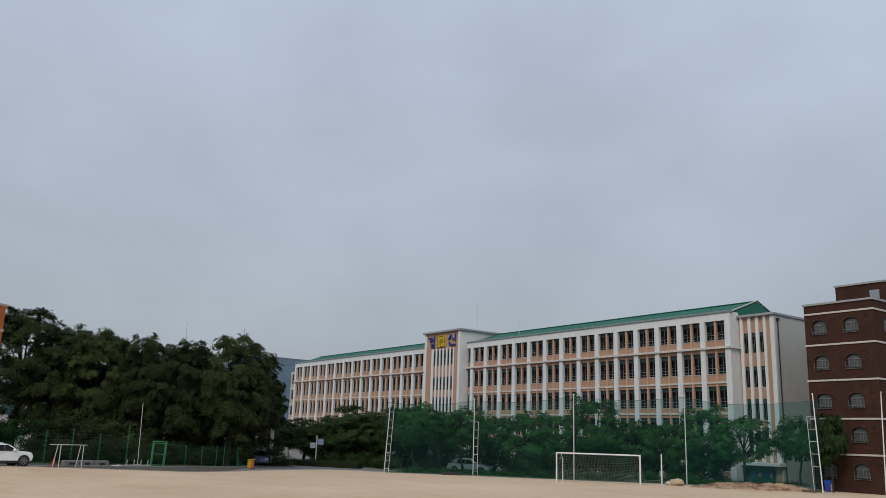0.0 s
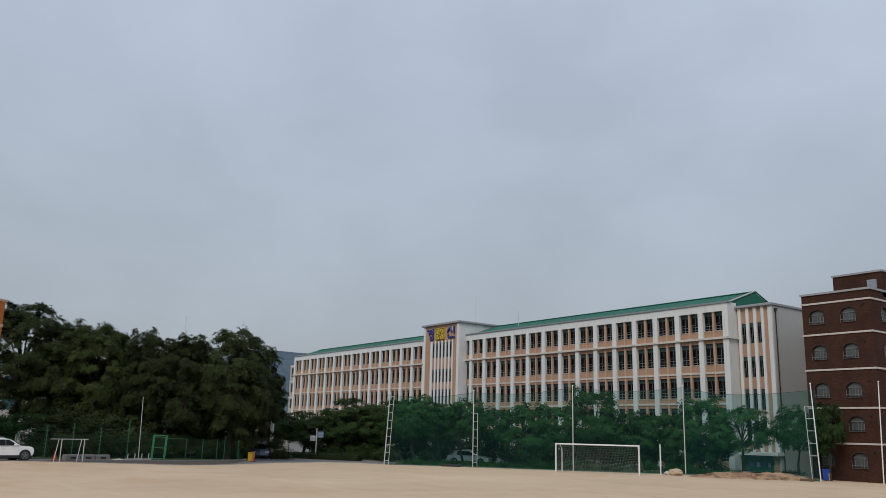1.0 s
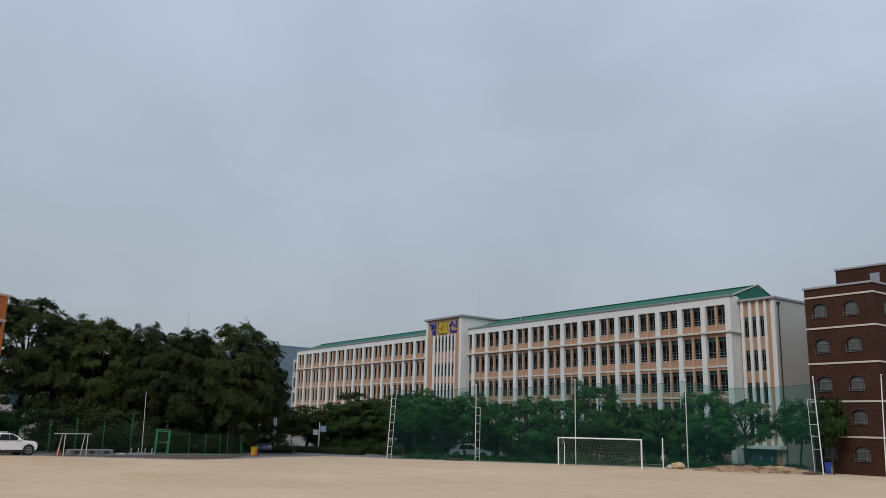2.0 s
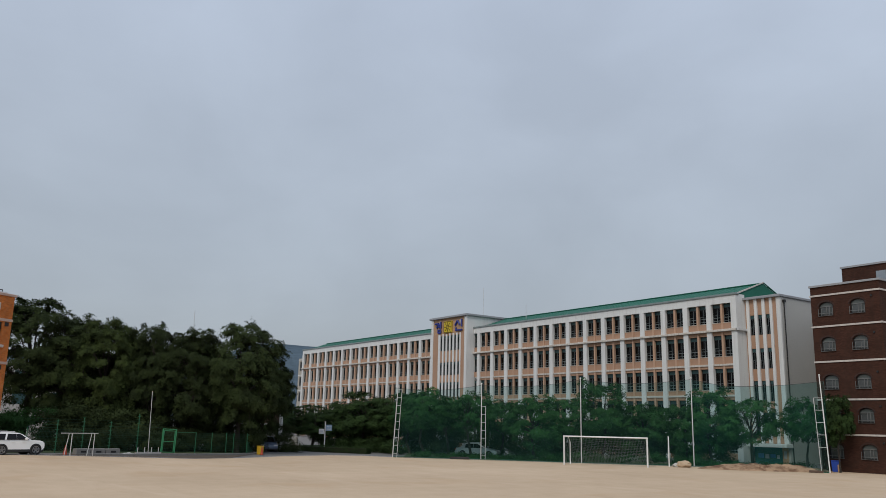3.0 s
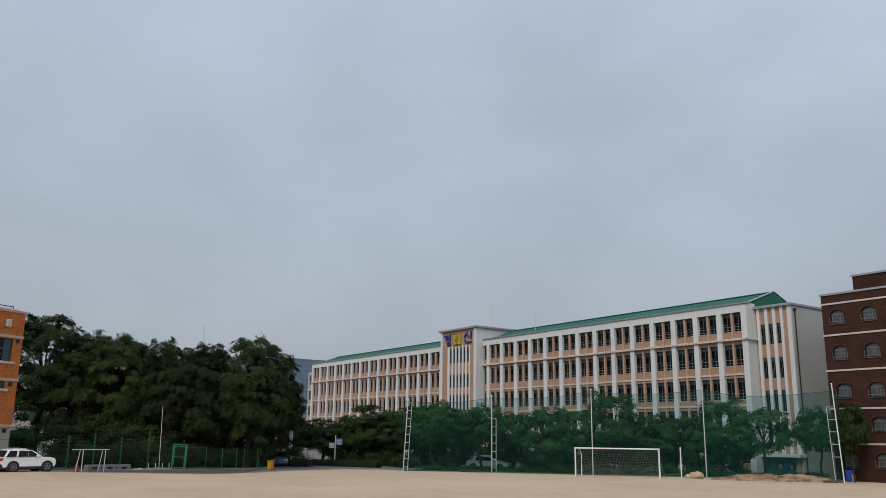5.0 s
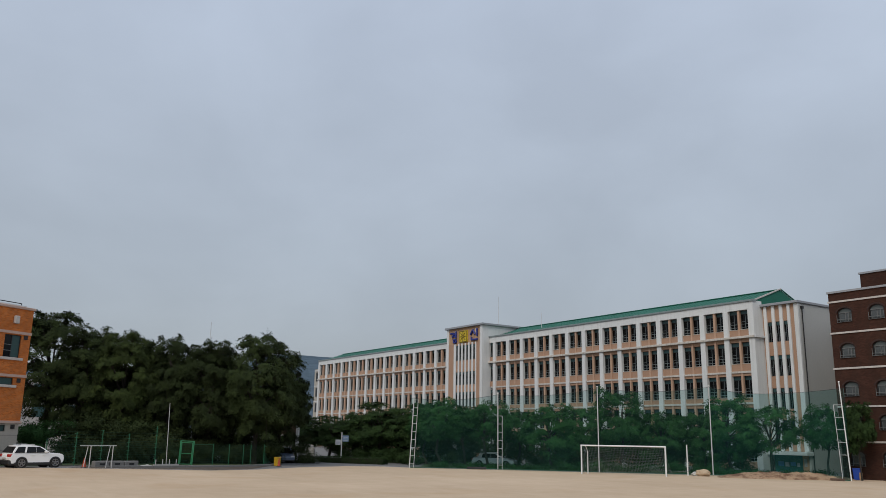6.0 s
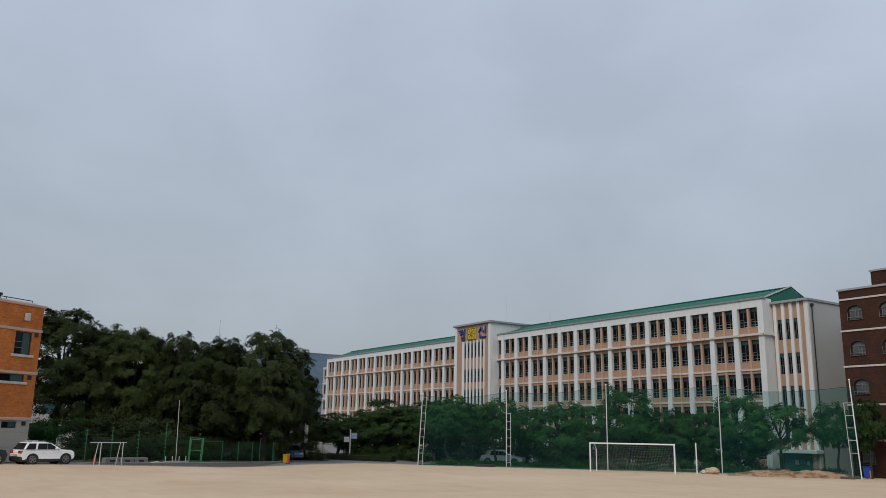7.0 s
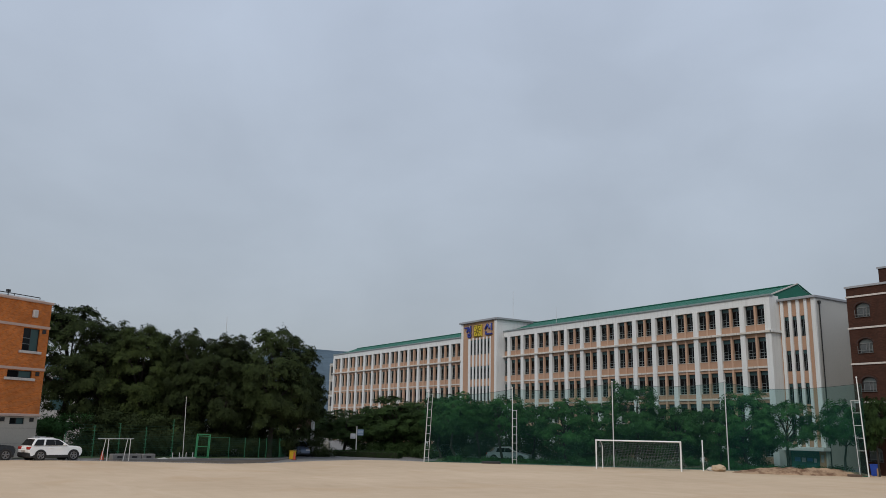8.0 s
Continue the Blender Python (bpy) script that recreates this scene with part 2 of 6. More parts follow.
TRIM = material("black_plastic_trim", (0.02, 0.02, 0.021), 0.6, 0.05, 2, 12, 0)
REDLAMP = material("red_lamp_lens", (0.42, 0.03, 0.02), 0.25, 0.05, 2, 12, 0)
CLEARLAMP = material("clear_lamp_lens", (0.55, 0.56, 0.57), 0.15, 0.05, 2, 12, 0)
BINYELLOW = material("yellow_plastic", (0.50, 0.31, 0.02), 0.5, 0.08, 1, 10, 0)
BINBLUE = material("blue_plastic", (0.015, 0.06, 0.36), 0.45, 0.08, 1, 10, 0)
CONERED = material("red_orange_cone", (0.42, 0.06, 0.025), 0.5, 0.08, 1, 10, 0)
TARP = material("white_sheet", (0.46, 0.45, 0.42), 0.8, 0.1, 1, 8, 0.3)
POSTERBLUE = material("bright_blue_poster", (0.07, 0.25, 0.55), 0.5, 0.1, 1, 8, 0)
SIGNBLUE = material("blue_grey_sign_board", (0.16, 0.24, 0.36), 0.5, 0.08, 1, 8, 0)
SIGNGREY = material("pale_grey_sign_board", (0.50, 0.52, 0.55), 0.5, 0.08, 1, 8, 0)
STONE = material("grey_marker_stone", (0.42, 0.42, 0.40), 0.85, 0.15, 1.5, 8, 0.3)
NETGREEN = net_material("green_netting", (0.001, 0.055, 0.048), 0.17, (0.78, 0.92, 0.91))
NETDENSE = net_material("doubled_green_netting", (0.0015, 0.075, 0.068), 0.18, (0.72, 0.91, 0.91))
POSTGREEN = material("green_fence_post_steel", (0.022, 0.135, 0.062), 0.5, 0.15, 1, 10, 0.05)
GATEGREEN = material("bright_green_gate_steel", (0.05, 0.28, 0.12), 0.5, 0.1, 1, 10, 0.05)
BARRIER = material("dirty_grey_concrete", (0.20, 0.195, 0.185), 0.9, 0.15, 0.8, 7, 0.3, stain=(0.14, 0.135, 0.13, 0.5))
# lighter pane: the grey reflection in the glass is put into its colour
ARCHPANE = material("pale_reflection_pane", (0.075, 0.083, 0.085), 0.25, 0.2, 1.2, 6, 0)
ARCHHEAD = material("grey_green_window_head", (0.085, 0.10, 0.097), 0.4, 0.1, 1, 8, 0)
ARCHBAR = material("pale_grey_window_bar", (0.13, 0.135, 0.135), 0.5, 0.05, 1, 10, 0)
ARCHBRICK = material("dark_arch_brick", (0.036, 0.016, 0.012), 0.85, 0.15, 1, 10, 0.2, island=0.2)
BEIGE = material("beige_render", (0.43, 0.39, 0.335), 0.85, 0.08, 0.3, 7, 0.1)
FENCEMESH = material("dark_green_fence_wire", (0.008, 0.046, 0.022), 0.6, 0.1, 1, 10, 0)
SHOPTEAL = material("teal_painted_screen", (0.025, 0.15, 0.135), 0.5, 0.2, 1.2, 8, 0.05)
PALEPANE = material("pale_grey_blue_pane", (0.24, 0.275, 0.315), 0.3, 0.1, 1, 8, 0)
BROWNPANEL = material("brown_panel", (0.10, 0.065, 0.045), 0.8, 0.15, 1, 8, 0.1)
NETFOOT = material("dark_green_net_edge", (0.01, 0.07, 0.04), 0.8, 0.15, 1, 10, 0)


def sand_material():
    mt = bpy.data.materials.new("compacted_sand")
    mt.use_nodes = True
    nt = mt.node_tree
    N, L = nt.nodes.new, nt.links.new
    b = nt.nodes["Principled BSDF"]
    b.inputs["Roughness"].default_value = 0.95
    b.inputs["Specular IOR Level"].default_value = 0.2
    co = N("ShaderNodeTexCoord")
    ramp = N("ShaderNodeValToRGB")
    e = ramp.color_ramp.elements
    e[0].position, e[0].color = 0.3, (0.475, 0.35, 0.232, 1)
    e[1].position, e[1].color = 0.7, (0.64, 0.495, 0.35, 1)
    big, mid, fine = N("ShaderNodeTexNoise"), N("ShaderNodeTexNoise"), N("ShaderNodeTexNoise")
    for n, s, d in ((big, 0.09, 5), (mid, 0.8, 5), (fine, 14, 3)):
        n.inputs["Scale"].default_value, n.inputs["Detail"].default_value = s, d
        L(co.outputs["Object"], n.inputs[0])
    a1, a2 = N("ShaderNodeMath"), N("ShaderNodeMath")
    a1.operation = a2.operation = "MULTIPLY_ADD"
    L(big.outputs[0], a1.inputs[0])
    a1.inputs[1].default_value = 0.6
    L(mid.outputs[0], a2.inputs[0])
    a2.inputs[1].default_value = 0.25
    fm = N("ShaderNodeMath")
    fm.operation = "MULTIPLY"
    fm.inputs[1].default_value = 0.15
    L(fine.outputs[0], fm.inputs[0])
    L(fm.outputs[0], a2.inputs[2])
    L(a2.outputs[0], a1.inputs[2])
    L(a1.outputs[0], ramp.inputs[0])
    # scuffed patches of damper, redder sand, and faint pale drag marks
    color = ramp.outputs[0]
    for scale, stretch, turn, lo, hi, amount, tone in ((0.22, (1, 1, 1), 0.0, 0.54, 0.74, 0.40, (0.48, 0.315, 0.18, 1)), (0.5, (0.25, 1.6, 1), 0.5, 0.58, 0.74, 0.20, (0.72, 0.58, 0.44, 1)), (0.6, (0.3, 1.8, 1), 1.3, 0.60, 0.76, 0.18, (0.40, 0.28, 0.18, 1))):
        mp, n, r, m = N("ShaderNodeMapping"), N("ShaderNodeTexNoise"), N("ShaderNodeMapRange"), N("ShaderNodeMix")
        mp.inputs["Scale"].default_value, mp.inputs["Rotation"].default_value = stretch, (0, 0, turn)
        n.inputs["Scale"].default_value, n.inputs["Detail"].default_value, n.inputs["Distortion"].default_value = scale, 6, 0.6
        r.inputs[1].default_value, r.inputs[2].default_value, r.inputs[4].default_value = lo, hi, amount
        m.data_type = "RGBA"
        L(co.outputs["Object"], mp.inputs[0])
        L(mp.outputs[0], n.inputs[0])
        L(n.outputs[0], r.inputs[0])
        L(r.outputs[0], m.inputs[0])
        L(color, m.inputs[6])
        m.inputs[7].default_value = tone
        color = m.outputs[2]
    L(color, b.inputs["Base Color"])
    bp = N("ShaderNodeBump")
    bp.inputs["Strength"].default_value, bp.inputs["Distance"].default_value = 0.35, 0.03
    L(fine.outputs[0], bp.inputs["Height"])
    L(bp.outputs[0], b.inputs["Normal"])
    return mt


SAND = sand_material()


def soil_material():
    mt = material("excavated_soil", (0.37, 0.245, 0.15), 0.95, 0.2, 0.9, 9, 0.9)
    nt = mt.node_tree
    N, L = nt.nodes.new, nt.links.new
    b = nt.nodes["Principled BSDF"]
    base = b.inputs["Base Color"].links[0].from_socket
    geo, n, r, m = N("ShaderNodeNewGeometry"), N("ShaderNodeTexNoise"), N("ShaderNodeMapRange"), N("ShaderNodeMix")
    n.inputs["Scale"].default_value, n.inputs["Detail"].default_value, n.inputs["Roughness"].default_value = 0.7, 7, 0.7
    r.inputs[1].default_value, r.inputs[2].default_value, r.inputs[4].default_value = 0.45, 0.57, 0.92
    m.data_type = "RGBA"
    m.inputs[7].default_value = (0.12, 0.058, 0.030, 1)
    L(geo.outputs["Position"], n.inputs[0])
    L(n.outputs[0], r.inputs[0])
    L(r.outputs[0], m.inputs[0])
    L(base, m.inputs[6])
    L(m.outputs[2], b.inputs["Base Color"])
    return mt


SOIL = soil_material()


# ---- building helpers ----
def thing(name, x, y, z, rz=0.0, label="", category="", group="", kind=""):
    ob = new(name)
    ob.empty_display_size = 0.3
    ob.matrix_basis = pose(x, y, z, 0, 0, rz)
    return tagged(ob, label, category, group, kind)


def finish(name, bm, mat, smooth=False):
    me = bpy.data.meshes.new(name)
    bmesh.ops.recalc_face_normals(bm, faces=bm.faces)
    if smooth:
        for f in bm.faces:
            f.smooth = True
    bm.to_mesh(me)
    bm.free()
    me.materials.append(mat)
    return me


def part(name, bm, mat, parent, label="", at=None, smooth=False):
    """Links a bmesh, or a mesh that is shared, as one object under its parent."""
    me = finish(name, bm, mat, smooth) if isinstance(bm, bmesh.types.BMesh) else bm
    ob = new(name, me)
    ob.parent = parent
    if at:
        ob.location = at
    return tagged(ob, label)


def box(bm, x0, x1, y0, y1, z0, z1):
    v = [bm.verts.new((x, y, z)) for z in (z0, z1) for x, y in ((x0, y0), (x1, y0), (x1, y1), (x0, y1))]
    for f in ((3, 2, 1, 0), (4, 5, 6, 7), (0, 1, 5, 4), (1, 2, 6, 5), (2, 3, 7, 6), (3, 0, 4, 7)):
        bm.faces.new([v[i] for i in f])


def boxes(*rows, bevel=0.0):
    bm = bmesh.new()
    for r in rows:
        box(bm, *r)
    if bevel:
        bmesh.ops.bevel(bm, geom=bm.edges[:], offset=bevel, segments=1, affect="EDGES")
    return bm


def tube(bm, p0, p1, r0, r1=None, n=8, caps=True):
    p0, p1 = Vector(p0), Vector(p1)
    r1 = r0 if r1 is None else r1
    d = (p1 - p0).normalized()
    a = d.orthogonal().normalized()
    b = d.cross(a)
    rings = []
    for p, r in ((p0, r0), (p1, r1)):
        rings.append([bm.verts.new(p + r * (math.cos(2 * math.pi * i / n) * a + math.sin(2 * math.pi * i / n) * b)) for i in range(n)])
    for i in range(n):
        bm.faces.new((rings[0][i], rings[0][(i + 1) % n], rings[1][(i + 1) % n], rings[1][i]))
    if caps:
        bm.faces.new(rings[0][::-1])
        bm.faces.new(rings[1])


def tubes(rows, n=8):
    bm = bmesh.new()
    for r in rows:
        tube(bm, *r, n=n)
    return bm


def prism(bm, outline, axis, a, b):
    """Extrudes an outline of (u, v) along an axis from a to b. axis 'y': u is x and v is z; axis 'x': u is y and v is z."""
    def at(u, v, w):
        return (u, w, v) if axis == "y" else (w, u, v)
    lo, hi = [bm.verts.new(at(u, v, a)) for u, v in outline], [bm.verts.new(at(u, v, b)) for u, v in outline]
    n = len(outline)
    bm.faces.new(lo)
    bm.faces.new(hi[::-1])
    for i in range(n):
        bm.faces.new((lo[i], hi[i], hi[(i + 1) % n], lo[(i + 1) % n]))


# the lie of the land: the drive on one side stands a little higher than the field
RIGHT, AHEAD = Vector((0.587, 0.81)), Vector((-0.81, 0.587))


def ground_z(x, y):
    w = min(1.0, max(0.0, (-10 - (x * RIGHT.x + y * RIGHT.y)) / 24))
    return 0.45 * w * w * (3 - 2 * w)


def uv_xy(u, v):
    return u * RIGHT.x + v * AHEAD.x, u * RIGHT.y + v * AHEAD.y


def sheet(name, us, edges, mat, lift, step, label, category):
    """A patch of ground in strips across, from edges(u)[0] to edges(u)[1] along."""
    verts, faces = [], []
    vs = step
    for u in us:
        lo, hi = edges(u)
        for j in range(vs + 1):
            x, y = uv_xy(u, lo + (hi - lo) * j / vs)
            verts.append((x, y, ground_z(x, y) + lift))
    for i in range(len(us) - 1):
        for j in range(vs):
            a = i * (vs + 1) + j
            faces.append((a, a + vs + 1, a + vs + 2, a + 1))
    me = bpy.data.meshes.new(name)
    me.from_pydata(verts, [], faces)
    me.materials.append(mat)
    ob = new(name, me)
    return tagged(ob, label, category, kind="structure")


def interp(u, rows):
    if u <= rows[0][0]:
        return rows[0][1]
    for (a, va), (b, vb) in zip(rows, rows[1:]):
        if u <= b:
            return va + (vb - va) * (u - a) / (b - a)
    return rows[-1][1]


# ---- ground ----
EDGE = [(-80, 42), (-32.4, 57.8), (-26.6, 61.0), (-19.4, 65.2), (-16.9, 69.4), (-14.5, 76.5), (-11.1, 81.9), (-7.8, 82.4), (-5, 80.9), (33.5, 72.4), (38, 66), (70, 60)]


FENCE_LINE = [(-34, 60.0), (-31.2, 62.7), (-18.3, 77.7), (-17.5, 78.2)]


def build_ground():
    near = list(np.arange(-150, 151, 5.0))
    far = [180, 230, 300, 400, 600, 900, 1400, 2100, 3000]
    c = [-f for f in far[::-1]] + near + far
    n = len(c)
    verts = [(x, y, ground_z(x, y)) for x in c for y in c]
    faces = [(i * n + j, (i + 1) * n + j, (i + 1) * n + j + 1, i * n + j + 1) for i in range(n - 1) for j in range(n - 1)]
    me = bpy.data.meshes.new("ground")
    me.from_pydata(verts, [], faces)
    me.materials.append(ASPHALT)
    tagged(new("ground", me), "worn grey asphalt ground round the field", "ground", kind="structure")
    us = sorted(set([-80, -60, -45, -36] + list(np.arange(-30, 40, 1.0)) + [e[0] for e in EDGE] + [45, 55, 70]))
    sheet("playing_field", us, lambda u: (-40.0, interp(u, EDGE)), SAND, 0.025, 60, "pale beige compacted sand school playing field", "field")
    sheet("field_edging", us, lambda u: (interp(u, EDGE) - 0.02, interp(u, EDGE) + 0.25), BAND, 0.05, 1, "thin pale concrete strip along the edge of the field", "edging")
    sheet("lawn", list(np.arange(-4, 34, 2.0)), lambda u: (interp(u, EDGE) + 0.25, interp(u, EDGE) + 9 + 0.25 * max(0, 20 - u)), GRASS, 0.03, 8, "rough dark grass strip behind the net", "lawn")
    sheet("dark_ground_strip", list(np.arange(-28.5, -17.4, 0.5)), lambda u: (interp(u, EDGE) + 0.7, interp(u, FENCE_LINE) - 0.02), DARKGROUND, 0.028, 4, "dark brown strip of ground along the foot of the fence", "soil")
    sheet("planting_bed", list(np.arange(-34, -17.5, 1.5)), lambda u: (interp(u, FENCE_LINE), interp(u, FENCE_LINE) + 20), GRASS, 0.03, 8, "shaded grassy bed under the trees", "lawn")
    sheet("lawn_front", list(np.arange(-15, -3.9, 1.0)), lambda u: (92.5, 112), GRASS, 0.03, 8, "grass round the hedge before the school", "lawn")


build_ground()


def build_hill():
    bm = bmesh.new()
    random.seed(5)
    rows = []
    steps = 90
    for i in range(steps + 1):
        az = radians(20 + 90 * i / steps)
        r = 1500
        d = 48 + (math.degrees(az) - 65)
        top = 92 + 34 * math.exp(-((math.degrees(az) - 64) / 7) ** 2) + 14 * math.sin(i * 0.31) + 9 * noise.noise((i * 0.35, 0, 0)) + 4 * noise.noise((i * 1.7, 3, 0))
        x, y = -r * math.sin(az), r * math.cos(az)
        rows.append([bm.verts.new((x * k, y * k, z)) for k, z in ((0.8, -5), (0.88, top * 0.45 + 6 * noise.noise((i, 5, 0))), (0.95, top * 0.8 + 4 * noise.noise((i * 0.7, 9, 0))), (1, top), (1.2, -5))])
    for a, b in zip(rows, rows[1:]):
        for j in range(4):
            bm.faces.new((a[j], b[j], b[j + 1], a[j + 1]))
    me = finish("hill", bm, HILLHAZE, True)
    tagged(new("backdrop_hill", me), "low wooded hill far behind the school, coloured with distance haze", "hill", kind="structure")


build_hill()

# ---- the school building ----
FY, FX = 77.0, -105.0      # its front plane, and the middle of its base
BELTS = (3.45, 6.9, 10.2, 13.92)
EAVE = 17.8
ROWS = ((0.9, 3.05), (4.15, 6.45), (7.5, 9.8), (11.07, 13.4), (14.75, 16.86))


def window_meshes(w, h):
    """Shared meshes of one window, its origin at the middle of its foot: frame, two sashes' glass, railing, transom."""
    f = 0.05
    bm = boxes((-w / 2, -w / 2 + f, 0, 0.1, 0, h), (w / 2 - f, w / 2, 0, 0.1, 0, h), (-w / 2 + f, w / 2 - f, 0, 0.1, 0, f),
               (-w / 2 + f, w / 2 - f, 0, 0.1, h - f, h), (-w / 2 + f, w / 2 - f, 0.0, 0.09, h * 0.80, h * 0.80 + f))
    frame_me = finish("window_frame", bm, FRAME)
    pane = finish("pane", boxes((-w / 2 + f, w / 2 - f, 0.05, 0.06, f, h * 0.80)), GLASS)
    tr = finish("transom", boxes((-w / 2 + f, w / 2 - f, 0.04, 0.055, h * 0.80 + f, h - f)), TRANSOM)
    bm = bmesh.new()
    for z in (0.26, 0.6):
        box(bm, -w / 2, w / 2, -0.07, -0.045, z * h / 2.1, z * h / 2.1 + 0.035)
    for x in (-w / 2 + 0.02, -0.01, w / 2 - 0.05):
        box(bm, x, x + 0.03, -0.065, -0.05, 0.1, 0.64 * h / 2.1)
    rail = finish("railing", bm, RAILING)
    sash = finish("sash", boxes((-0.05, -0.012, 0.02, 0.045, f, h * 0.80), (0.012, 0.045, 0.062, 0.085, f, h * 0.80), (-w / 2 + f, -0.05, 0.02, 0.045, h * 0.42, h * 0.42 + 0.035), (-w / 2 + f, -w / 2 + f + 0.03, 0.02, 0.045, f, h * 0.42)), SASH)
    return frame_me, pane, tr, rail, sash


CURTAINS = [material("cream_curtain", (0.45, 0.40, 0.32), 0.9, 0.1, 2, 12, 0), material("brown_curtain", (0.22, 0.11, 0.07), 0.9, 0.1, 2, 12, 0), material("teal_curtain", (0.10, 0.20, 0.20), 0.9, 0.1, 2, 12, 0)]
DRAPES, LOTS = {}, random.Random(17)


def put_window(parent, meshes, x, y, z, railing=True):
    fr, pane, tr, rail, sash = meshes
    w = part("window", fr, None, parent, at=(x, y, z))
    part("pane", pane, None, w)
    part("sash", sash, None, w)
    part("transom", tr, None, w)
    if railing:
        part("railing", rail, None, w)
    pick = LOTS.random()
    if pick < 0.42:
        mat = CURTAINS[int(pick * 100) % len(CURTAINS)]
        key = (fr.name, mat.name)
        if key not in DRAPES:
            xs = [v.co.x for v in fr.vertices]
            zs = [v.co.z for v in fr.vertices]
            wd, hg = max(xs) - 0.06, max(zs) * 0.8
            bm = bmesh.new()
            n = 14
            rows = [[bm.verts.new((-wd + 1.1 * wd * k / n, 0.16 + 0.025 * math.sin(k * 1.9), z)) for k in range(n + 1)] for z in (0.06, hg)]
            for k in range(n):
                bm.faces.new((rows[0][k], rows[0][k + 1], rows[1][k + 1], rows[1][k]))
            bmesh.ops.solidify(bm, geom=bm.faces[:], thickness=0.01)
            DRAPES[key] = finish("curtain", bm, mat)
        part("curtain", DRAPES[key], None, w)


def classroom_wing(school, x0, x1, columns, pier=None):
    """A wing from x0 to x1 (its own x): pilasters at columns, but for a pier at its end, and two windows in each bay between them."""
    X = lambda x: x - FX
    # floors, roof slab and back wall close the rooms
    for z in (0.0,) + BELTS + (17.2,):
        part("floor_slab", boxes((X(x0) + 0.05, X(x1) - 0.05, 0.62, 10.1, z - 0.12, z + 0.12)), INTERIOR, school)
    part("corridor_wall", boxes((X(x0) + 0.05, X(x1) - 0.05, 6.6, 6.75, 0.13, 17.05)), INTERIOR, school)
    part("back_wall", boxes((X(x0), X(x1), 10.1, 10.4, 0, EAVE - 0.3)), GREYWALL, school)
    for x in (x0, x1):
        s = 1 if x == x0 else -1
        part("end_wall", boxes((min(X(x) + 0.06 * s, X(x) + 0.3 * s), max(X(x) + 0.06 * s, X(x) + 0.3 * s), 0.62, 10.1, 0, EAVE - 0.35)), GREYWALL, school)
    # parapet over the top row, with its coping
    part("parapet", boxes((X(x0), X(x1), -0.12, 0.35, ROWS[-1][1] + 0.02, EAVE - 0.1)), WHITE, school)
    part("coping", boxes((X(x0) - 0.1, X(x1) + 0.1, -0.24, 0.42, EAVE - 0.1, EAVE + 0.12), bevel=0.02), GUTTER, school)
    edges = [x0] + sorted(columns) + [x1]
    for i, z in enumerate(BELTS):
        if i == 3:
            part("belt_course", boxes((X(x0) - 0.15, X(x1) + 0.15, -0.32, 0.28, z - 0.12, z + 0.12), bevel=0.02), BELT, school)
        else:
            for a, b in zip(edges, edges[1:]):
                if b - a > 0.8:
                    part("belt_course", boxes((X(a) + 0.32, X(b) - 0.32, -0.06, 0.28, z - 0.1, z + 0.1)), BELT, school)
    pil = {}
    for c in columns:
        if c == pier:
            continue
        for a, b in ((0, BELTS[3] - 0.12), (BELTS[3] + 0.12, ROWS[-1][1] + 0.02)):
            if (a, b) not in pil:
                pil[(a, b)] = finish("pilaster", boxes((-0.32, 0.32, -0.15, 0.5, a, b), bevel=0.02), WHITE)
            part("pilaster", pil[(a, b)], None, school, at=(X(c), 0, 0))
    win = {h: window_meshes(1.15, round(h, 2)) for h in {round(b - a, 2) for a, b in ROWS}}
    shared = {}
    for c0, c1 in zip(sorted(columns), sorted(columns)[1:]):
        mid = (c0 + c1) / 2
        inner = c1 - c0 - 0.64
        mull = inner - 2 * 1.15
        key = round(inner, 3)
        if key not in shared:
            tops = (BELTS[0] - 0.1, BELTS[1] - 0.1, BELTS[2] - 0.1, BELTS[3] - 0.12, ROWS[-1][1] + 0.02)
            foot = (0.13, BELTS[0] + 0.1, BELTS[1] + 0.1, BELTS[2] + 0.1, BELTS[3] + 0.12)
            shared[key] = [(finish("spandrel", boxes((-inner / 2, inner / 2, 0.07, 0.48, f, r[0])), ORANGE),
                            finish("lintel", boxes((-inner / 2, inner / 2, 0.05, 0.48, r[1], t - 0.004)), ORANGE) if t - r[1] > 0.06 else None,
                            finish("mullion", boxes((-mull / 2, mull / 2, -0.03, 0.5, f, t), bevel=0.015), PEACHRIB),
                            finish("sill", boxes((-inner / 2, inner / 2, 0.03, 0.4, r[0], r[0] + 0.05), bevel=0.01), BELT)) for r, t, f in zip(ROWS, tops, foot)]
        for r, (sp, li, mu, si) in zip(ROWS, shared[key]):
            part("spandrel", sp, None, school, at=(X(mid), 0, 0))
            if li:
                part("lintel", li, None, school, at=(X(mid), 0, 0))
            part("mullion", mu, None, school, at=(X(mid), 0, 0))
            part("sill", si, None, school, at=(X(mid), 0, 0))
            for s in (-1, 1):
                put_window(school, win[round(r[1] - r[0], 2)], X(mid) + s * (mull / 2 + 0.575), 0.27, r[0])
    return win


